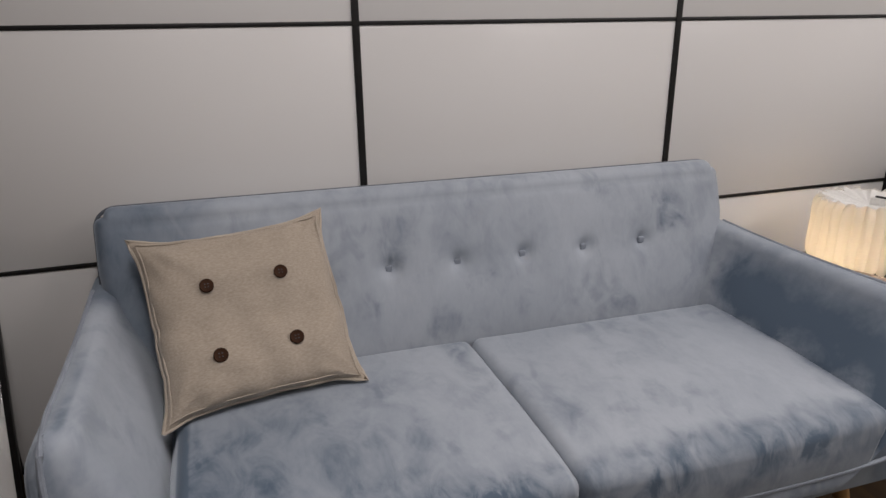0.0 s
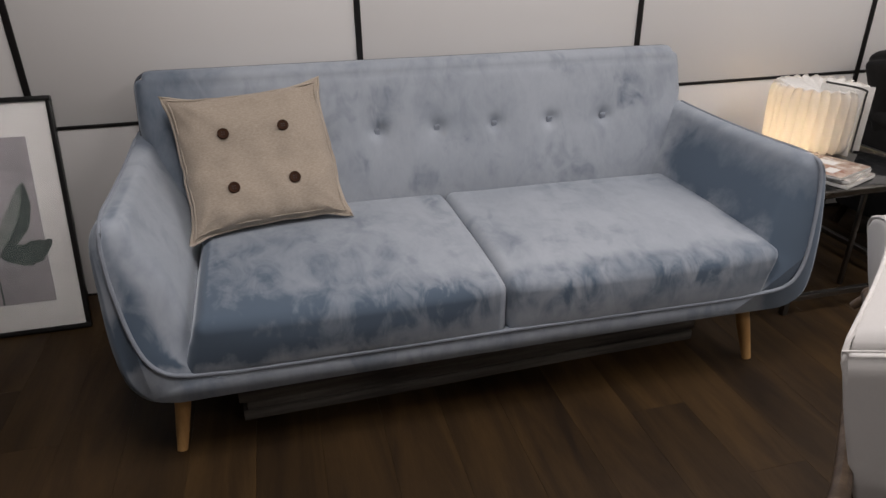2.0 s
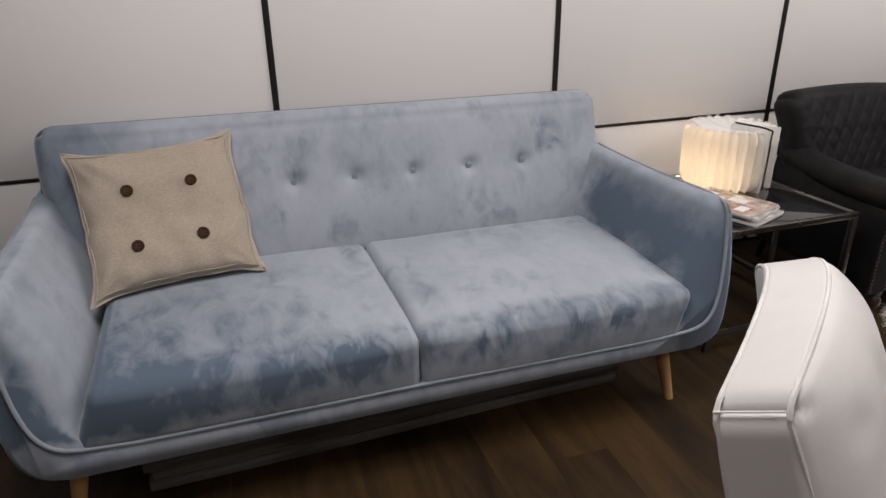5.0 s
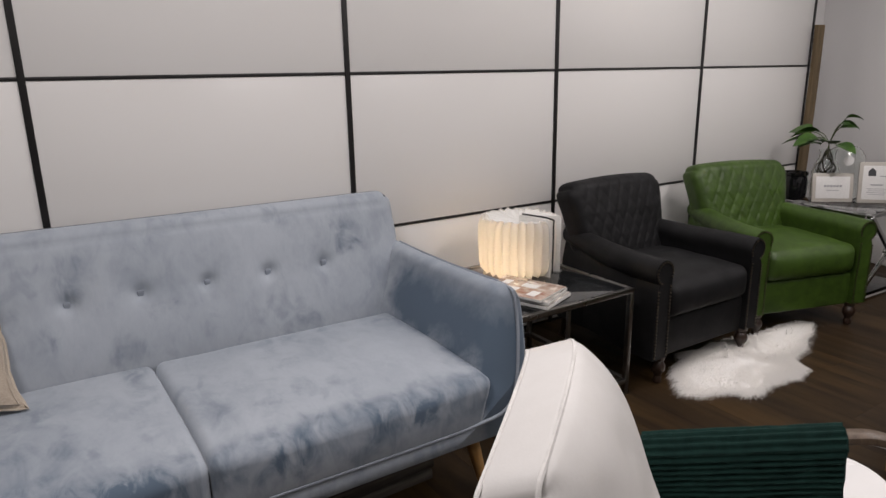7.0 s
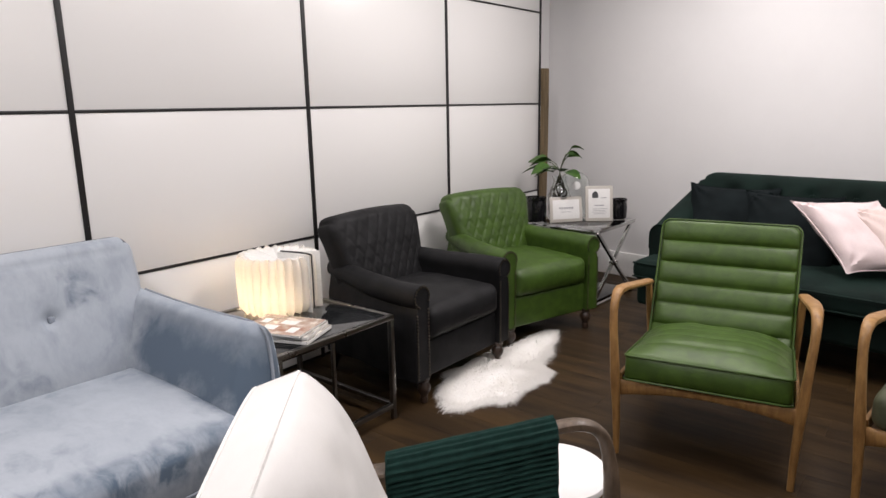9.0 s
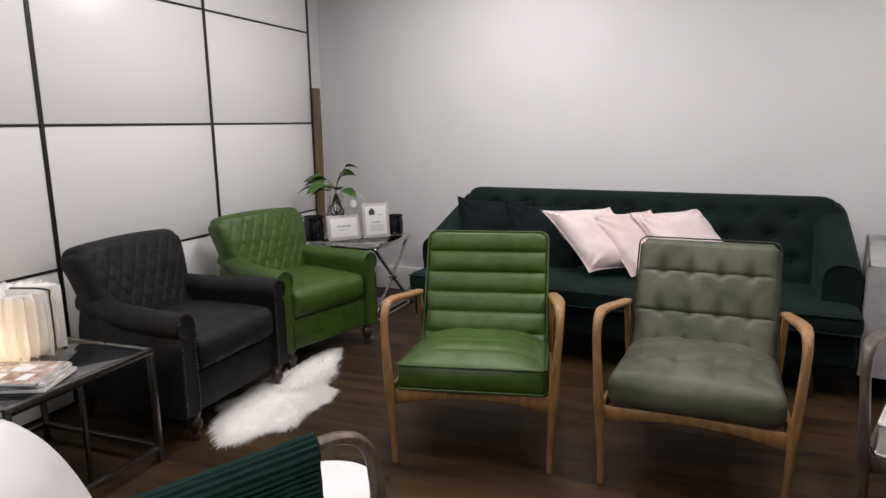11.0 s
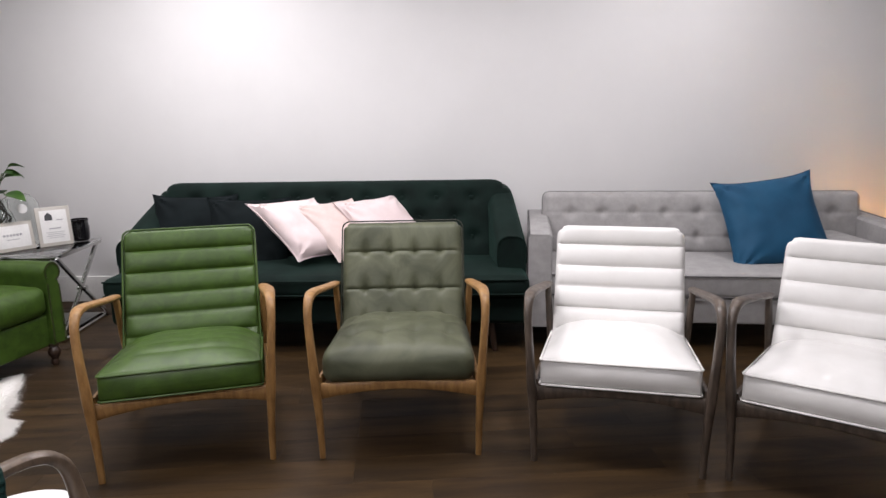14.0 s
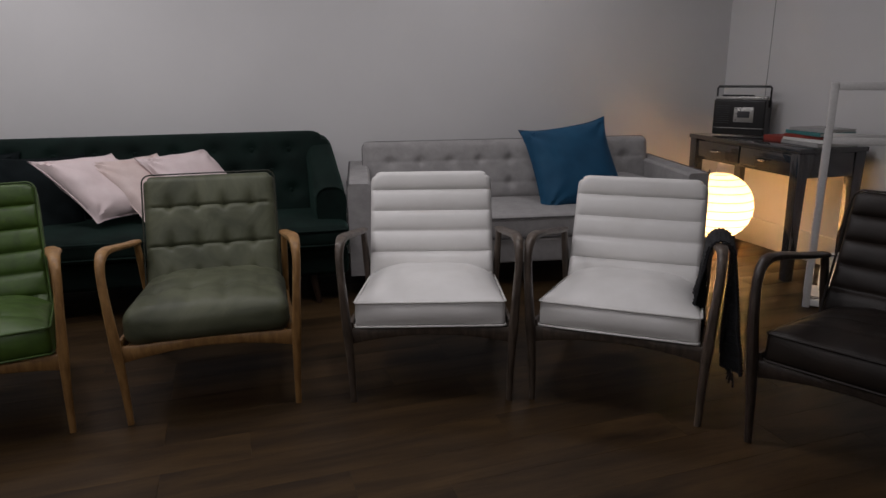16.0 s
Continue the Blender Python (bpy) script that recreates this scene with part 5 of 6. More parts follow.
        return (x, y * math.cos(pitch) - z * math.sin(pitch), y * math.sin(pitch) + z * math.cos(pitch))

    rr = 0.014 if style != "tuft" else 0.046
    so = (0, -0.033, {"channel": 0.340, "tuft": 0.352, "button": 0.352}[style])
    part("seat_cushion", rbox(W, D, H, rr, (44, 44, 3), 2 if style != "tuft" else 4, so, seat), leather, ch, sharp=60)
    if style != "tuft":
        for z in (H / 2, -H / 2):
            ring = []
            for x, y, _ in ring_of_box(W + 0.004, D + 0.004, 0.02, 0, 3):
                u = 2 * x / W
                yy = y - (0.004 if y < -0.28 else 0)
                zz = z * 0.96
                ring.append((so[0] + x, so[1] + yy * math.cos(pitch) - zz * math.sin(pitch), so[2] + yy * math.sin(pitch) + zz * math.cos(pitch)))
            part("seat_piping", tube(ring, 0.0045, 6, 1, closed=True, smooth=False), piping, ch)
    lean = radians(25.5 if style != "button" else 20)
    BW, BH, BT = 0.585 if style != "button" else 0.556, 0.60 if style != "button" else 0.53, {"channel": 0.072 if leather is M_WHITE else 0.085, "tuft": 0.10, "button": 0.105}[style]

    def back(p):
        x, y, z = p
        u, v = 2 * x / BW, 2 * z / BH
        if y < 0:
            edge = max(0, 1 - u ** 24)
            if style == "channel":
                c = (BH / 2 - z) / (BH / rows)
                f = abs(math.sin(math.pi * (c + (0.06 if rows < 6 else 0.02))))
                y -= (0.027 * f ** 0.32 - 0.010) * edge * (1 if abs(v) < 0.985 else 0)
            elif style == "button":
                y -= 0.088 * (1 - u ** 4) * (1 - v ** 4) + 0.045 * (1 - v) / 2
                for bx in (-0.19, -0.065, 0.065, 0.19):
                    for bz in (0.16, 0.02, -0.12):
                        y += 0.005 * math.exp(-((x - bx) ** 2 + (z - bz) ** 2) / 0.0009)
            else:
                y -= 0.020 * (1 - u ** 4) * (1 - v ** 4)
                for bz in (0.145, -0.035, -0.2):
                    y += 0.009 * math.exp(-((z - bz) / 0.006) ** 2) * edge
                    for bx in (-0.18, -0.06, 0.06, 0.18):
                        y += 0.014 * math.exp(-((x - bx) ** 2 * 1.6 + (z - bz) ** 2) / 0.00035) + 0.010 * math.exp(-((x - bx) ** 2 * 1.5 + (z - bz - 0.008) ** 2 * 0.7) / 0.0013)
                        y += 0.006 * math.exp(-((x - bx) / 0.009) ** 2 - ((z - bz - 0.030) / 0.034) ** 2)
            y += 0.0015 * noise.noise(Vector((x * 9, z * 9, 7)))
        # tapered towards the foot, round upper corners
        c = 0.045 if style == "button" else 0.055 if leather is M_WHITE else 0.035
        if z > BH / 2 - c and abs(x) > BW / 2 - c:
            dx, dz = abs(x) - (BW / 2 - c), z - (BH / 2 - c)
            ln = math.hypot(dx, dz)
            if ln > 0:
                q = max(dx, dz)
                x, z = math.copysign(BW / 2 - c + dx * q / ln, x), BH / 2 - c + dz * q / ln
        if style == "button":
            x *= 1 - 0.08 * max(0, 0.1 - v)
            z += 0.062 * max(0, 1 - u * u) * max(0, (1 + v) / 2) ** 3
            y -= 0.045 * max(0, 1 - u * u) * max(0, (1 + v) / 2) ** 2
        y += 0.018 * (1 - (z / (BH / 2)) ** 2)
        return (x, y * math.cos(lean) + z * math.sin(lean), -y * math.sin(lean) + z * math.cos(lean))

    bo = (0, 0.300, 0.572 - back_drop) if style != "button" else (0, 0.348, 0.575)
    bmesh_back = rbox(BW, BT, BH, {"channel": 0.030 if leather is M_WHITE else 0.016, "tuft": 0.04, "button": 0.014}[style], (26 if style == "channel" else 52, 2, 84 if style == "channel" else 60), 4, bo, back)
    part("backrest", bmesh_back, leather, ch, {"channel": "horizontally channelled backrest", "tuft": "button-tufted backrest", "button": "buttoned backrest"}[style], sharp=60)
    rims = {"channel": (-BT / 2, BT / 2), "button": (-BT / 2, BT / 2), "tuft": (BT / 2 - 0.01, -BT / 2 + 0.012)}[style]
    for yy in () if leather is M_WHITE and style == "channel" else rims:
        ring = []
        ins = -0.004 if style != "button" else 0.006
        outline = ring_of_box(BW - ins, BH - ins, 0.024, 0, 6)
        if style == "button":
            # more places along the arched top
            k = next(i for i in range(1, len(outline)) if outline[i - 1][0] > 0.1 and outline[i][0] < -0.1 and outline[i][1] > 0)
            a, b = outline[k - 1], outline[k]
            outline[k:k] = [(a[0] + (b[0] - a[0]) * i / 14, a[1], 0) for i in range(1, 14)]
        for x, z, _ in outline if style == "button" else ring_of_box(BW - ins, BH - ins, 0.037 if style != "button" else 0.024, 0, 6):
            lift = 0.062 * max(0, 1 - (2 * x / BW) ** 2) * max(0, 0.5 + z / BH) ** 3 if style == "button" else 0
            y2 = yy * (0.97 if style != "button" else 0.90) + 0.018 * (1 - ((z + lift) / (BH / 2)) ** 2)
            if style == "button":
                x *= 1 - 0.08 * max(0, 0.1 - 2 * z / BH)
            if style == "button" and yy < 0:
                y2 -= 0.03 * (0.5 - z / BH)
            y2 -= 0.045 * max(0, 1 - (2 * x / BW) ** 2) * max(0, 0.5 + z / BH) ** 2 if style == "button" else 0
            z += lift
            ring.append((bo[0] + x, bo[1] + y2 * math.cos(lean) + z * math.sin(lean), bo[2] - y2 * math.sin(lean) + z * math.cos(lean)))
        part("back_piping", tube(ring, 0.0045 if style != "tuft" else 0.0036, 6, 1, closed=True, smooth=False), piping, ch)
    if style == "button":
        for s in (-1, 1):
            seam = [(s * (BW / 2 - 0.004), BT / 2 * k + 0.003, BH / 2 - 0.008) for k in (-0.9, -0.45, 0, 0.45, 0.9)]
            part("corner_seam", tube([(x, bo[1] + y * math.cos(lean) + z * math.sin(lean), bo[2] - y * math.sin(lean) + z * math.cos(lean)) for x, y, z in seam], 0.0018, 6, 1, smooth=False), piping, ch)
    return ch


lounge_chair(pose(3.404, 0.282, 0, 0, 0, -78.9), M_GREEN, M_OAK, "bright green leather lounge chair with channelled back and honey oak arms")
lounge_chair(pose(3.442, -0.632, 0, 0, 0, -93.1), M_OLIVE, M_OAK, "olive green leather lounge chair with tufted back and honey oak arms", "tuft", piping=M_OLIVE_PIPE)
lounge_chair(pose(3.240, -1.552, 0, 0, 0, -107.9), M_WHITE, M_DARKWOOD, "white leather lounge chair with channelled back and dark wooden arms", piping=M_WHITE_PIPE, rows=5.95, back_drop=0.012)
lounge_chair(pose(2.858, -2.302, 0, 0, 0, -129.5), M_WHITE, M_DARKWOOD, "white leather lounge chair, black scarf over its dark arm", piping=M_WHITE_PIPE, rows=5.95, back_drop=0.03)
lounge_chair(pose(2.098, -2.868, 0, 0, 0, -155.5), M_BROWN, M_ESPRESSO, "dark brown leather lounge chair with channelled back and dark arms", back_drop=0.03)
FG = pose(1.559, 0.130, 0, 0, 0, 42.4)
lounge_chair(FG, M_WHITE, M_WALNUT, "white leather lounge chair with buttoned back and weathered wooden arms", "button", M_WHITE_PIPE, group="", wide=0.085, arm_end=0.44, arm_drop=0.045)


def draped(name, m, x0, z0, y0, y1, drop_in, drop_out, material, label, category, ridge, wave=0.01, n=60, fringe=False, slope=0.0, r=0.024, flare=0.0):
    """Cloth hung over a bar that runs along y."""
    ob = empty(name, label, category, m)
    prof = []
    gap = 0.0028 if ridge > 0.004 else 0.006
    ki, ka, ko = int(drop_in / gap), max(12, int(math.pi * r / gap)), int(drop_out / gap)
    for i in range(ki):
        t = i / ki
        prof.append((-r - (0.012 + flare * 0.5) * (1 - t), -drop_in * (1 - t), 1 - t))
    for i in range(ka + 1):
        a = radians(180 - 180 * i / ka)
        prof.append((r * math.cos(a), (r + 0.004) * math.sin(a), 0))
    for i in range(1, ko + 1):
        t = i / ko
        prof.append((r + (0.022 + flare) * t, -drop_out * t, t))
    secs = []
    for j in range(n + 1):
        g = j / n
        y = y0 + (y1 - y0) * g
        zb = z0 + slope * g
        outer = []
        for k, (x, z, t) in enumerate(prof):
            rib = ridge * math.sin(k * gap * 2 * math.pi / 0.0145 + 0.9 * noise.noise(Vector((g * 5, k * gap * 9, 4)))) * (0.8 + 0.5 * noise.noise(Vector((g * 9, k * gap * 60, 1))))
            w = wave * t * math.sin(g * 11 + x * 20) + wave * 0.6 * t * noise.noise(Vector((g * 4, t * 2, 3)))
            nx, nz = (x / r, max(0.0, z) / r) if t == 0 else ((1 if x > 0 else -1), 0)
            outer.append(Vector((x0 + x + nx * rib + w, y + 0.006 * noise.noise(Vector((k * gap * 50, g, 9))), zb + z + nz * rib)))
        secs.append(outer)
    thick = 0.007
    rings = []
    for s in secs:
        inner = []
        for k, p in enumerate(s):
            t = prof[k]
            d = Vector((t[0], 0, t[1] if t[2] == 0 else 0))
            d = d.normalized() if d.length else Vector((0, 0, 1))
            inner.append(p + d * thick)
        rings.append(s + list(reversed(inner)))
    part("cloth", loft(rings), material, ob, sharp=80)
    for g, nm in ((0, "hem"), (n, "hem")):
        part(nm, tube([p + Vector((0, -0.001 if g == 0 else 0.001, 0)) for p in secs[g][::8]], 0.005, 6, 1, smooth=False), material, ob)
    if fringe:
        bm = bmesh.new()
        rng = random.Random(3)
        for i in range(70):
            g = rng.random()
            y = y0 + (y1 - y0) * g
            sx, dz = (r + 0.024 + flare), -drop_out
            p = Vector((x0 + sx, y, z0 + slope * g + dz + 0.01))
            q = p + Vector((rng.uniform(-0.012, 0.012), rng.uniform(-0.01, 0.01), -rng.uniform(0.03, 0.065)))
            tube([p, (p + q) / 2 + Vector((0.003, 0.002, 0)), q], 0.0028, 5, 2, bm)
        part("fringe", bm, material, ob, kind="stuff")
    return ob


draped("knitted_throw", FG, 0.425, 0.583, -0.205, 0.215, 0.28, 0.34, M_KNIT, "dark green ribbed knit throw hung over a chair arm", "throw", 0.0048, slope=-0.080, r=0.038)
draped("wool_scarf", pose(2.858, -2.302, 0, 0, 0, -129.5), 0.347, 0.632, -0.19, 0.12, 0.30, 0.47, M_SCARF, "black fringed wool scarf hanging over a chair arm", "scarf", 0.004, 0.034, 60, True, -0.02, r=0.046, flare=0.008)

# small round white table
rt = empty("round_table", "small round white lacquered side table", "side table", pose(2.265, 0.405, 0))
part("tabletop", lathe([(0.001, 0.295), (0.155, 0.295), (0.167, 0.302), (0.169, 0.312), (0.165, 0.32), (0.001, 0.322)], 48), M_WHITE_GLOSS, rt)
part("pedestal", lathe([(0.001, 0.0), (0.13, 0.0), (0.132, 0.008), (0.05, 0.02), (0.026, 0.06), (0.024, 0.25), (0.05, 0.294), (0.001, 0.295)], 28), M_WHITE_GLOSS, rt)


# ---- dark green tufted sofa ----
def green_sofa(m):
    so = empty("tufted_sofa", "dark emerald green velvet tufted sofa with sloping arms", "sofa", m)
    W, D, H = 2.52, 0.90, 0.93
    part("base", rbox(W - 0.06, D - 0.08, 0.17, 0.03, (4, 2, 1), 2, (0, 0, 0.255)), M_EMERALD, so)
    part("seat_cushion", rbox(W - 0.03, 0.66, 0.13, 0.05, (30, 8, 2), 3, (0, -0.13, 0.40), lambda p: (p.x, p.y, p.z + (0.02 * (1 - (p.x / 1.2) ** 4) * (1 - (p.y / 0.34) ** 2) if p.z > 0 else 0))), M_EMERALD, so, sharp=70)
    for z in (0.362, 0.447):
        part("seat_piping", tube([(-W / 2 + 0.03, -0.458, z), (-0.5, -0.466, z), (0.5, -0.466, z), (W / 2 - 0.03, -0.458, z)], 0.006, 6, 4), M_EMERALD, so)
    lean = radians(13)
    bh, bt, bw = 0.59, 0.20, 2.38
    pts = [(-0.92 + 0.23 * i + (0.115 if j % 2 else 0), 0.17 - 0.13 * j) for j in range(3) for i in range(9 if j % 2 == 0 else 8)]

    def back(p):
        x, y, z = p
        if y < 0:
            y -= 0.03 * (1 - (2 * x / bw) ** 6) * (1 - (2 * z / bh) ** 4)
            for bx, bz in pts:
                r2 = (x - bx) ** 2 + (z - bz) ** 2
                if r2 < 0.03:
                    y += 0.034 * math.exp(-r2 / 0.0016)
        t = (z + bh / 2) / bh
        x *= 1.0 + 0.03 * (1 - t)
        c = 0.14
        if z > bh / 2 - c and abs(x) > bw / 2 - c:
            dx, dz = abs(x) - (bw / 2 - c), z - (bh / 2 - c)
            q, ln = max(dx, dz), math.hypot(dx, dz)
            if ln > 0:
                x, z = math.copysign(bw / 2 - c + dx * q / ln, x), bh / 2 - c + dz * q / ln
        return (x, y * math.cos(lean) + z * math.sin(lean), -y * math.sin(lean) + z * math.cos(lean))

    part("backrest", rbox(bw, bt, bh, 0.06, (96, 2, 30), 4, (0, 0.30, 0.65), back), M_EMERALD, so, "deep-buttoned velvet backrest", sharp=75)
    for bx, bz in pts:
        y, z = -0.096, bz
        part("button", rbox(0.028, 0.014, 0.028, 0.0066, (1, 1, 1), 2, (bx, 0.30 + y * math.cos(lean) + z * math.sin(lean), 0.65 - y * math.sin(lean) + z * math.cos(lean))), M_EMERALD, so)
    for s in (-1, 1):
        secs = []
        for j in range(15):
            g = j / 14
            y = -0.24 + 0.625 * g
            zt = 0.665 + 0.255 * max(0, (g - 0.06) / 0.94) ** 0.9
            k = 0.94 if j in (0, 14) else 1.0
            hw, rc = 0.090 * k, 0.072
            cx = 1.155 - 0.050 * g
            zc = zt - rc - 0.006 * (1 - k) / 0.06
            ring = [(cx - hw, 0.30), (cx - hw, 0.50)] + [(cx - hw + rc + rc * math.cos(radians(a)), zc + rc * math.sin(radians(a))) for a in range(180, 89, -15)]
            ring += [(cx + hw - rc + rc * math.cos(radians(a)), zc + rc * math.sin(radians(a))) for a in range(75, -1, -15)] + [(cx + hw, 0.50), (cx + hw, 0.30)]
            secs.append([Vector((s * x, y, z)) for x, z in ring])
        arm = part("arm", loft(secs), M_EMERALD, so, sharp=60)
        part("arm_piping", tube([p + Vector((0, -0.002, 0)) for p in secs[0][1:-1]], 0.005, 6, 1, smooth=False), M_EMERALD, arm)
        for y in (-0.36, 0.36):
            part("leg", sweep([(s * 1.02, y, 0.175), (s * 1.05, y * 1.06, 0.0)], [(0.025, 0.025), (0.015, 0.015)], 10, n=2), M_TURNED, so, "dark wooden leg")
    return so


GS = pose(4.79, -0.18, 0, 0, 0, -96)
green_sofa(GS)


def cushion_set(name, base, at, up, along, size, t, material, label, seed, group="", ears=0.06, skew=0.0, wrinkle=0.007):
    """A cushion in the sofa's own frame: its side edges run along up, its lower edge along along."""
    c = empty(name, label, "cushion", base @ basis(at, along, up), group)
    for nm, bm in (("cover", pillow(size, size, t, 36, ears, wrinkle, seed)), ("edge_seam", pillow_edge(size, size, 0.004, ears))):
        for v in bm.verts:
            v.co.x -= skew * v.co.z
        part(nm, bm, material, c)
    return c


cushion_set("scatter_cushion", GS, (-0.86, 0.04, 0.650), (-0.22, 0.38, 0.9), (0.95, 0.25, -0.03), 0.50, 0.13, M_MIDNIGHT, "blackish green velvet cushion leaning on the sofa back", 1.3, "dark cushions")
cushion_set("scatter_cushion", GS, (-0.52, 0.05, 0.625), (-0.22, 0.38, 0.9), (0.95, 0.20, -0.03), 0.50, 0.13, M_MIDNIGHT, "blackish green velvet cushion overlapping its twin", 2.3, "dark cushions")
cushion_set("satin_cushion", GS, (-0.108, -0.088, 0.692), (-0.39, 0.52, 0.757), (0.80, 0.60, 0.0), 0.42, 0.16, M_PINK, "pale pink satin cushion slumped on the green sofa", 3.1, "pink cushions", skew=0.45)
cushion_set("satin_cushion", GS, (0.125, -0.022, 0.675), (-0.39, 0.52, 0.757), (0.80, 0.60, 0.02), 0.42, 0.13, M_PINK2, "peach pink satin cushion between two paler ones", 4.6, "pink cushions", skew=0.42)
cushion_set("satin_cushion", GS, (0.375, 0.038, 0.688), (-0.39, 0.52, 0.757), (0.80, 0.60, 0.04), 0.42, 0.13, M_PINK, "pale pink satin cushion at the end of the row", 5.9, "pink cushions", skew=0.30)


# ---- grey tufted sofa ----
def grey_sofa(m):
    so = empty("wool_sofa", "light grey wool sofa with buttoned back and square arms", "sofa", m)
    W, D = 2.22, 0.93
    part("base", rbox(W - 0.24, D - 0.06, 0.15, 0.012, (2, 2, 1), 2, (0, 0, 0.235)), M_GREY, so)
    part("seat_cushion", rbox(W - 0.245, 0.70, 0.145, 0.035, (24, 8, 2), 3, (0, -0.10, 0.385), lambda p: (p.x, p.y, p.z + (0.016 * (1 - (p.x / 0.94) ** 4) * (1 - (p.y / 0.36) ** 2) if p.z > 0 else 0))), M_GREY, so, sharp=70)
    for z in (0.325, 0.445):
        part("seat_piping", tube([(-W / 2 + 0.125, -0.449, z), (-0.4, -0.455, z), (0.4, -0.455, z), (W / 2 - 0.125, -0.449, z)], 0.005, 6, 3), M_GREY_PIPE, so, "dark grey piping")
    lean = radians(10)
    bw, bh, bt = W - 0.20, 0.42, 0.19
    pts = [(-0.824 + 0.206 * i, z) for i in range(9) for z in (0.07, -0.09)]

    def back(p):
        x, y, z = p
        if y < 0:
            y -= 0.02 * (1 - (2 * x / bw) ** 6) * (1 - (2 * z / bh) ** 4)
            for bx, bz in pts:
                r2 = (x - bx) ** 2 + (z - bz) ** 2
                if r2 < 0.02:
                    y += 0.026 * math.exp(-r2 / 0.0010)
            y += 0.006 * (math.exp(-((z - 0.07) / 0.006) ** 2) + math.exp(-((z + 0.09) / 0.006) ** 2)) * (1 if abs(x) < bw / 2 - 0.03 else 0)
            y += 0.006 * sum(math.exp(-((x - 0.206 * i) / 0.007) ** 2) for i in range(-4, 5)) * (1 if abs(z) < bh / 2 - 0.03 else 0)
        return (x, y * math.cos(lean) + z * math.sin(lean), -y * math.sin(lean) + z * math.cos(lean))

    part("back_cushion", rbox(bw, bt, bh, 0.045, (100, 2, 30), 3, (0, 0.295, 0.635), back), M_GREY, so, "grid-buttoned back cushion", sharp=75)
    ring = []
    for x, z, _ in ring_of_box(bw, bh, 0.045, 0, 4):
        y = -0.045
        ring.append((x, 0.295 + y * math.cos(lean) + z * math.sin(lean), 0.635 - y * math.sin(lean) + z * math.cos(lean)))
    part("back_piping", tube(ring, 0.005, 6, 1, closed=True, smooth=False), M_GREY_PIPE, so, "dark grey piping")
    part("back_frame", rbox(W - 0.24, 0.07, 0.50, 0.015, (1, 1, 1), 2, (0, D / 2 - 0.035, 0.44)), M_GREY, so)
    for s in (-1, 1):
        secs = []
        for j, y in enumerate((-D / 2 + 0.004, -D / 2 + 0.016, -0.1, 0.2, D / 2)):
            k = 0.94 if j == 0 else 1
            zt = 0.685 + 0.02 * (y + D / 2)
            ring = [(W / 2 - 0.140, 0.13), (W / 2 - 0.140, zt - 0.015), (W / 2 - 0.125, zt), (W / 2 - 0.015, zt), (W / 2, zt - 0.015), (W / 2, 0.13)]
            secs.append([Vector((s * (W / 2 - 0.06 + (x - W / 2 + 0.06) * k), y, z)) for x, z in ring])
        part("arm", loft(secs), M_GREY, so, sharp=30)
        part("arm_piping", tube([(s * (W / 2 - 0.004), -D / 2 + 0.012, 0.14), (s * (W / 2 - 0.004), -D / 2 + 0.012, 0.66), (s * (W / 2 - 0.006), -D / 2 + 0.03, 0.682), (s * (W / 2 - 0.006), 0.0, 0.692), (s * (W / 2 - 0.006), D / 2 - 0.02, 0.70)], 0.005, 6, 3), M_GREY_PIPE, so, "dark grey piping")
        for y in (-0.38, 0.38):
            part("leg", rbox(0.045, 0.045, 0.165, 0.004, k=1, at=(s * 0.9, y, 0.0825), deform=lambda p: (p.x * (1 + 1.5 * p.z), p.y * (1 + 1.5 * p.z), p.z)), M_DARKWOOD, so, "dark wooden leg")
    return so


GR = pose(4.573, -2.560, 0, 0, 0, -101)
grey_sofa(GR)
cushion_set("velvet_cushion", GR, (0.375, -0.05, 0.695), (-0.34, 0.42, 0.83), (0.97, 0.10, 0.12), 0.575, 0.19, M_BLUE, "large petrol blue velvet cushion tilted on the grey sofa", 7.7, ears=0.07)
bolster = empty("bolster_cushion", "light grey wool bolster cushion lying beside the sofa arm", "cushion", GR @ pose(0.80, -0.02, 0.535, 0, 0, 8))
part("cover", rbox(0.24, 0.56, 0.15, 0.07, (5, 8, 2), 4), M_GREY, bolster, sharp=75)

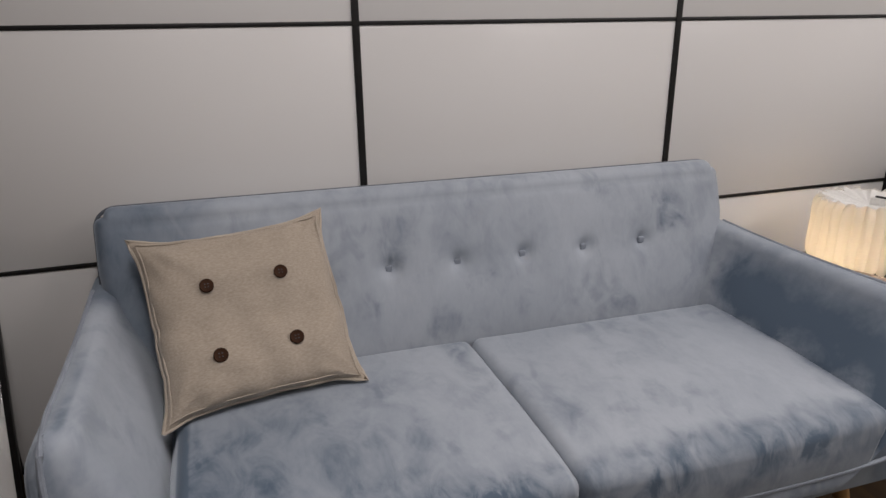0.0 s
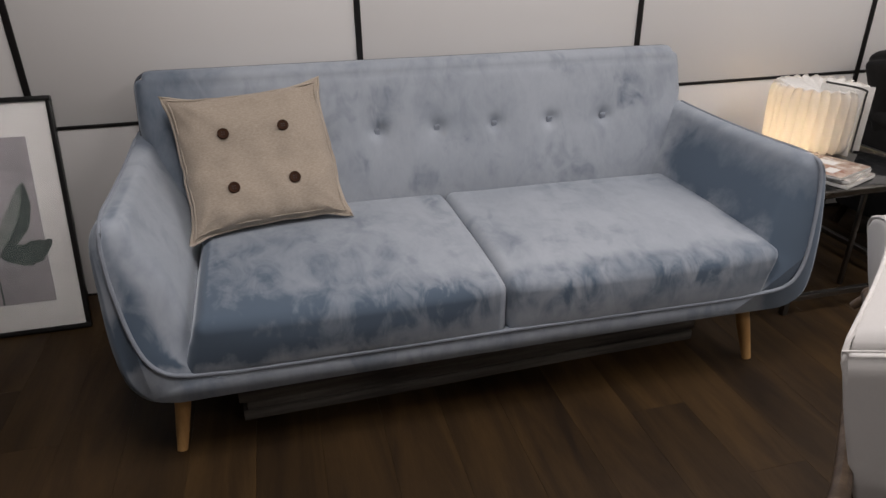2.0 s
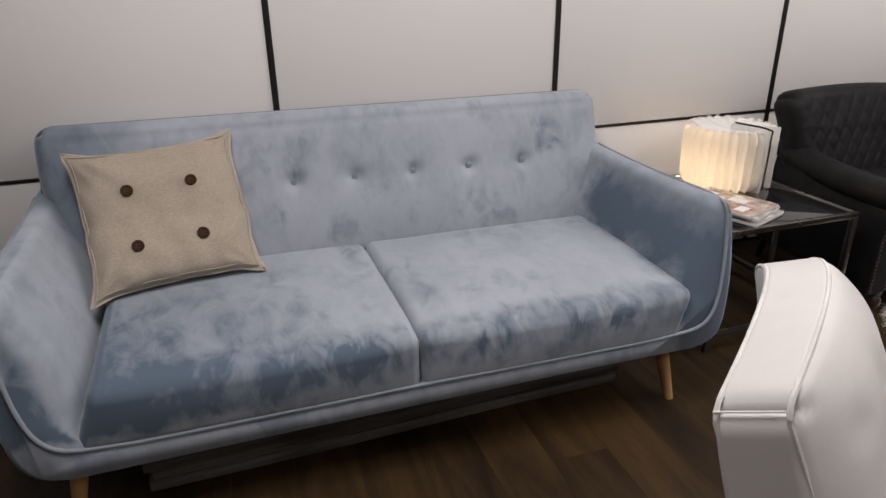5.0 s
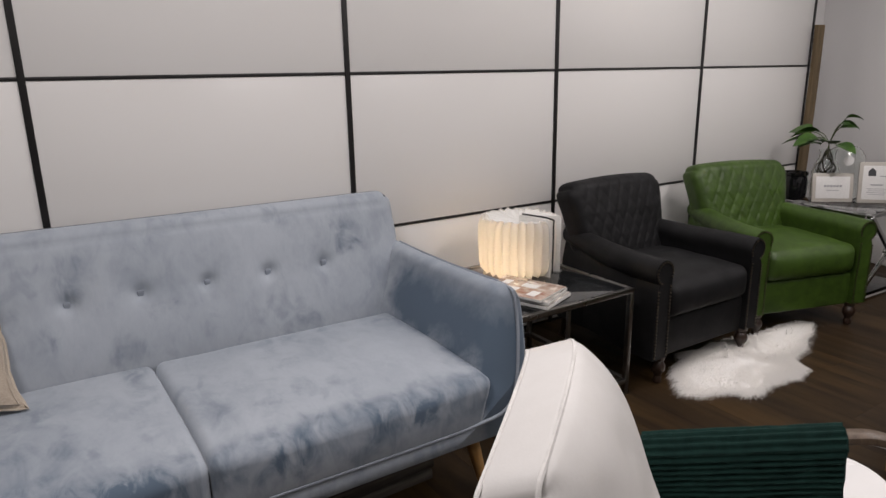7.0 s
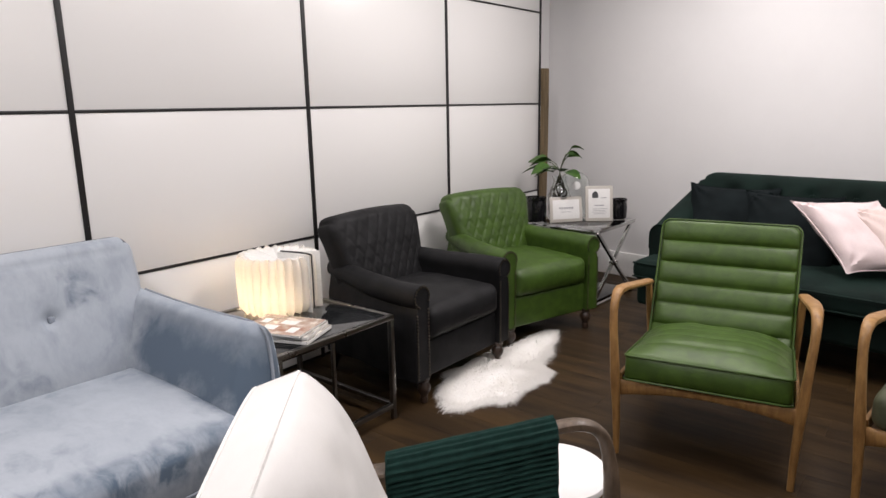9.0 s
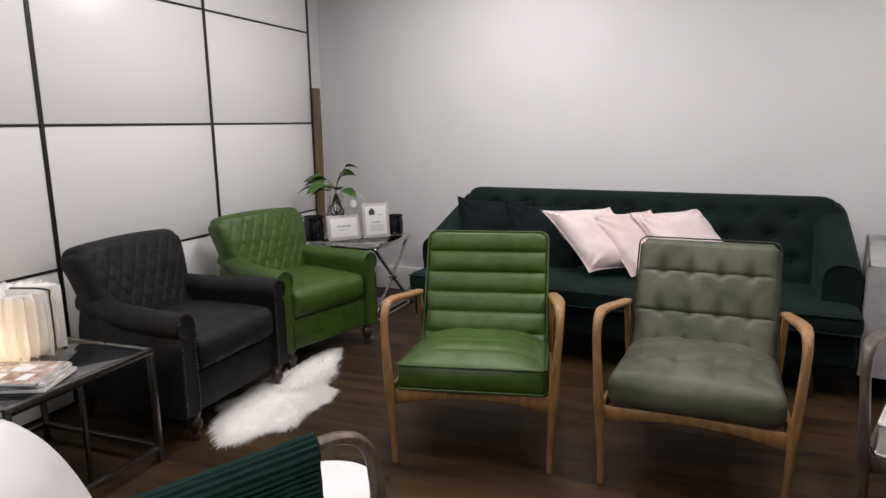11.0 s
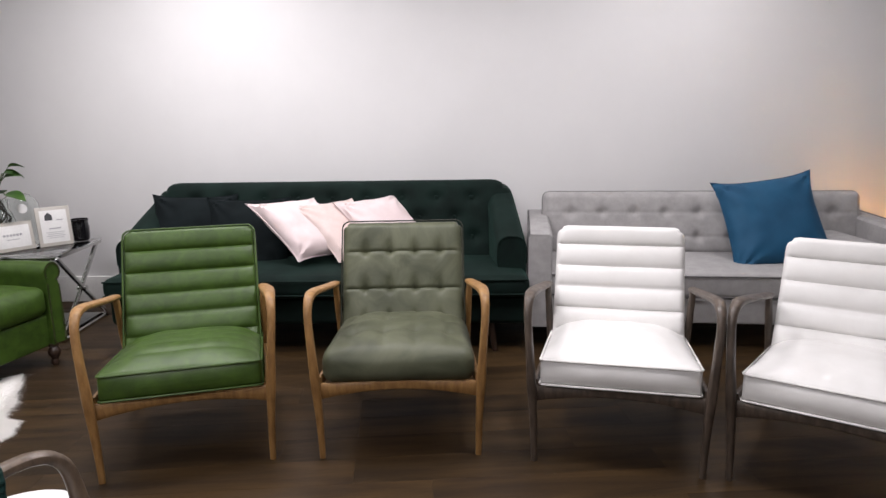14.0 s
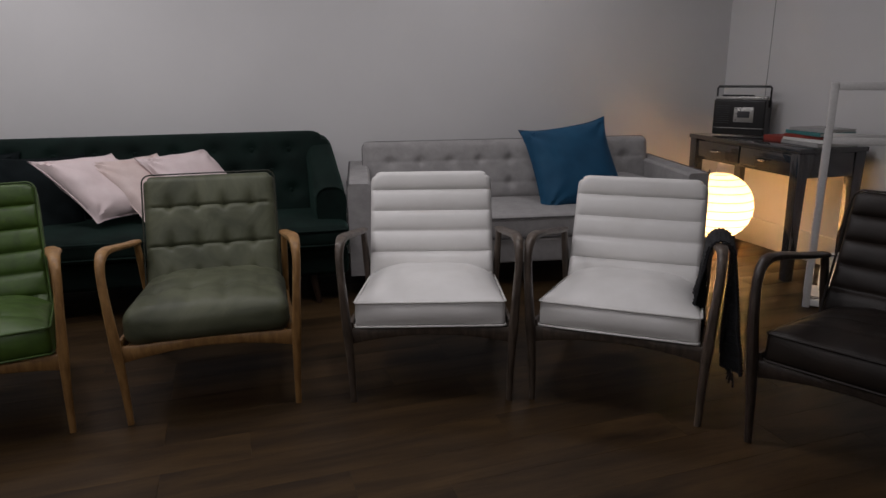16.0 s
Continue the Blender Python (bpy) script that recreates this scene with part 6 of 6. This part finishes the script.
# ---- mirrored desk and what stands on it ----
DM = pose(4.212, -4.290, 0, 0, 0, 174.5)
dk = empty("console_desk", "dark mirrored-glass console desk with two drawers", "desk", DM)
DW, DD, DH = 1.16, 0.49, 0.835
part("top", rbox(DW, DD, 0.03, 0.004, k=1, at=(0, 0, DH - 0.015)), M_SMOKE, dk)
part("apron", rbox(DW - 0.03, DD - 0.05, 0.15, 0.004, k=1, at=(0, 0.01, DH - 0.105)), M_SMOKE, dk)
for s in (-1, 1):
    dr = part("drawer", rbox(0.49, 0.02, 0.115, 0.004, k=1, at=(s * 0.255, -DD / 2 + 0.028, DH - 0.1)), M_SMOKE, dk, "mirrored drawer front")
    part("handle", tube([(s * 0.255 - 0.045, -DD / 2 + 0.018, DH - 0.098), (s * 0.255 - 0.03, -DD / 2 - 0.006, DH - 0.103), (s * 0.255 + 0.03, -DD / 2 - 0.006, DH - 0.103), (s * 0.255 + 0.045, -DD / 2 + 0.018, DH - 0.098)], 0.006, 8, 3), M_CHROME, dr, "chrome bow handle")
    for y in (-1, 1):
        part("leg", rbox(0.065, 0.065, DH - 0.03, 0.004, (1, 1, 1), 1, (s * (DW / 2 - 0.045), y * (DD / 2 - 0.045), (DH - 0.03) / 2), lambda p: (p.x * (1 + 0.35 * p.z), p.y * (1 + 0.35 * p.z), p.z)), M_SMOKE, dk, "mirrored tapered leg")
DT = DH + 0.001


def radio(m):
    r = empty("cassette_radio", "black portable cassette radio with silver panel and aerial", "radio", m)
    part("case", rbox(0.45, 0.15, 0.25, 0.012, (1, 1, 1), 3, (0, 0, 0.130)), M_RADIO, r)
    part("top_panel", rbox(0.44, 0.12, 0.025, 0.004, k=1, at=(0, 0, 0.265)), M_SILVER, r, "silver control panel")
    for i in range(6):
        part("key", rbox(0.035, 0.05, 0.012, 0.003, k=1, at=(-0.15 + 0.045 * i, -0.02, 0.282)), M_RADIO, r)
    part("deck", rbox(0.17, 0.006, 0.105, 0.004, k=1, at=(0.045, -0.077, 0.15)), M_SILVER, r, "pale cassette deck surround")
    part("deck_window", rbox(0.105, 0.006, 0.045, 0.003, k=1, at=(0.045, -0.0805, 0.152)), M_INK, r)
    part("trim_line", rbox(0.45, 0.004, 0.005, 0.001, k=1, at=(0, -0.076, 0.055)), M_SILVER, r)
    for i in range(9):
        part("grille_slat", rbox(0.12, 0.004, 0.004, 0.001, k=1, at=(-0.14, -0.076, 0.09 + 0.015 * i)), M_INK, r)
    part("handle", tube([(-0.232, 0, 0.2), (-0.232, 0, 0.335), (-0.222, 0, 0.345), (0.222, 0, 0.345), (0.232, 0, 0.335), (0.232, 0, 0.2)], 0.0085, 8, 2, smooth=False), M_RADIO, r, "black carrying handle")
    part("aerial", tube([(0.16, 0.06, 0.27), (0.162, 0.062, 0.72), (0.164, 0.064, 1.15)], 0.003, 6, 2), M_NICKEL, r, "thin telescopic aerial")
    return r


radio(DM @ pose(-0.335, 0.01, DT, 0, 0, 36) @ Matrix.Diagonal((0.8, 1, 1, 1)))
bz = DT
for i, (w, d, t, mt, dx, lab) in enumerate(((0.35, 0.27, 0.022, M_GREY_BOOK, 0.0, "grey covered book at the bottom of a pile"), (0.34, 0.26, 0.018, M_PAGE, 0.01, "white covered book in a pile on the desk"),
                                            (0.30, 0.23, 0.02, M_RED_BOOK, -0.02, "red cloth book in a pile on the desk"), (0.33, 0.24, 0.022, M_TEAL_BOOK, 0.0, "teal book in a pile on the desk"),
                                            (0.29, 0.23, 0.018, M_GREY_BOOK, 0.015, "grey covered book on top of a pile"))):
    b = empty("book", lab, "book", DM @ pose(0.385 + dx, 0.05, bz, 0, 0, 6 * (i % 3) - 5), "books on the desk")
    part("page_block", rbox(w - 0.008, d - 0.008, t - 0.006, 0.001, k=1, at=(0, 0, t / 2)), M_PAGE, b)
    for z in (0.0015, t - 0.0015):
        part("cover_board", rbox(w, d, 0.003, 0.001, k=1, at=(0, 0, z)), mt, b)
    part("spine", rbox(w, 0.003, t, 0.001, k=1, at=(0, -d / 2 - 0.0015, t / 2)), mt, b)
    bz += t + 0.001
b = empty("book", "red cloth book lying alone beside the radio", "book", DM @ pose(0.115, 0.04, DT, 0, 0, 3), "books on the desk")
part("page_block", rbox(0.18, 0.2, 0.03, 0.001, k=1, at=(0, 0, 0.018)), M_PAGE, b)
for z in (0.0015, 0.0345):
    part("cover_board", rbox(0.19, 0.21, 0.003, 0.001, k=1, at=(0, 0, z)), M_RED_BOOK, b)
part("spine", rbox(0.19, 0.003, 0.036, 0.001, k=1, at=(0, -0.1065, 0.018)), M_RED_BOOK, b)

# ---- paper globe lamp under the desk ----
LM = pose(4.43, -4.10, 0)
ln_ = empty("paper_lantern", "round ribbed rice-paper floor lamp glowing warm yellow", "lamp", LM)
R, CZ = 0.24, 0.345
prof = [(0.075, CZ - R * 0.955)]
for i in range(1, 60):
    a = radians(-73 + 146 * i / 60)
    prof.append((R * math.cos(a) * (1 - 0.012 * abs(math.sin(i * math.pi / 6))), CZ + R * math.sin(a)))
prof.append((0.075, CZ + R * 0.955))
bm = loft([[Vector((r * math.cos(2 * math.pi * k / 48), r * math.sin(2 * math.pi * k / 48), z)) for k in range(48)] for r, z in prof], caps=False)
part("shade", bm, M_LANTERN, ln_, "ribbed rice-paper globe")
part("bulb", lathe([(0.001, -0.05), (0.03, -0.04), (0.048, 0.0), (0.03, 0.04), (0.001, 0.05)], 16, (0, 0, CZ - 0.05)), M_BULB, ln_, "warm white bulb")
for i in range(1, 10):
    a = radians(-73 + 14.6 * i)
    rr = R * math.cos(a) + 0.001
    part("rib", tube([(rr * math.cos(2 * math.pi * k / 32), rr * math.sin(2 * math.pi * k / 32), CZ + R * math.sin(a)) for k in range(32)], 0.0026, 5, 1, closed=True, smooth=False), M_RIB, ln_)
for k in range(3):
    a = radians(120 * k + 20)
    part("foot", tube([(0.075 * math.cos(a), 0.075 * math.sin(a), CZ - R * 0.95), (0.10 * math.cos(a), 0.10 * math.sin(a), 0.05), (0.115 * math.cos(a), 0.115 * math.sin(a), 0.004)], 0.004, 6, 3), M_CABLE, ln_, "dark wire foot")
part("base_ring", tube([(0.076 * math.cos(2 * math.pi * k / 24), 0.076 * math.sin(2 * math.pi * k / 24), CZ - R * 0.96) for k in range(24)], 0.004, 6, 1, closed=True, smooth=False), M_CABLE, ln_)

# ---- white rack ----
RACK = pose(3.285, -3.775, 0, 0, 0, -137)
rk = empty("white_rack", "white powder-coated metal display rack with open shelves", "shelf", RACK)
RW, RD, RH, rb = 0.62, 0.26, 1.225, 0.036
for x in (0, RW):
    for y in (0, RD):
        part("upright", rbox(rb, rb, RH, 0.003, k=1, at=(x, y, RH / 2)), M_SHELF, rk)
for z in (RH - 0.018, 0.93, 0.03):
    for y in (0, RD):
        part("cross_bar", rbox(RW - rb, rb * 0.9, rb, 0.003, k=1, at=(RW / 2, y, z)), M_SHELF, rk)
    for x in (0, RW) if z != 0.93 else ():
        part("end_bar", rbox(rb * 0.9, RD - rb, rb, 0.003, k=1, at=(x, RD / 2, z)), M_SHELF, rk)
part("bottom_shelf", rbox(RW - 0.04, RD - 0.04, 0.012, 0.002, k=1, at=(RW / 2, RD / 2, 0.055)), M_SHELF, rk)
for z in (0.3, 0.5, 0.72, 1.0):
    part("screw", lathe([(0.001, 0), (0.006, 0), (0.005, 0.003), (0.001, 0.004)], 10), M_NICKEL, rk, m=pose(-rb / 2, 0, z, 0, -90, 0))
book_lamp(RACK @ pose(0.17, 0.15, 0.062, 0, 0, 60), "pleated paper book lamp glowing on the lowest rack shelf", 0.12, 0.2, 300)

# ---- floorboards ----
BWID, BLEN = 0.1875, 1.22
rng = random.Random(21)
share = {}
rest = bmesh.new()
col = 0
x = 0.667 - BWID * 24
while x < 6.1:
    y = -5.0 - rng.choice((0.0, 0.31, 0.61, 0.92))
    if abs(x - 0.667) < 0.01:
        y = 0.838 - 5 * BLEN
    while y < 2.5:
        y0, y1 = max(y, SOUTH_Y), min(y + BLEN, WALL_Y + 0.02)
        if y1 - y0 > 0.02:
            full = y1 - y0 > BLEN - 0.001
            inside = x > -1.3 and x < 5.7
            if full and inside:
                if "m" not in share:
                    bm = rbox(BWID - 0.0004, BLEN - 0.0004, 0.012, 0.0005, k=1)
                    me = bpy.data.meshes.new("floor_plank")
                    bmesh.ops.recalc_face_normals(bm, faces=bm.faces)
                    bm.to_mesh(me)
                    bm.free()
                    me.materials.append(M_FLOOR)
                    share["m"] = me
                ob = new("floor_plank", share["m"])
                ob.matrix_basis = pose(x + BWID / 2, (y0 + y1) / 2, -0.006, 0, 0, 180 * rng.randint(0, 1))
                ob.parent = floor
            else:
                rbox(BWID - 0.0004, y1 - y0 - 0.0004, 0.012, 0.0005, k=1, at=(x + BWID / 2, (y0 + y1) / 2, -0.006), bm=rest)
        y += BLEN
    x += BWID
part("edge_planks", rest, M_FLOOR, floor, kind="stuff")
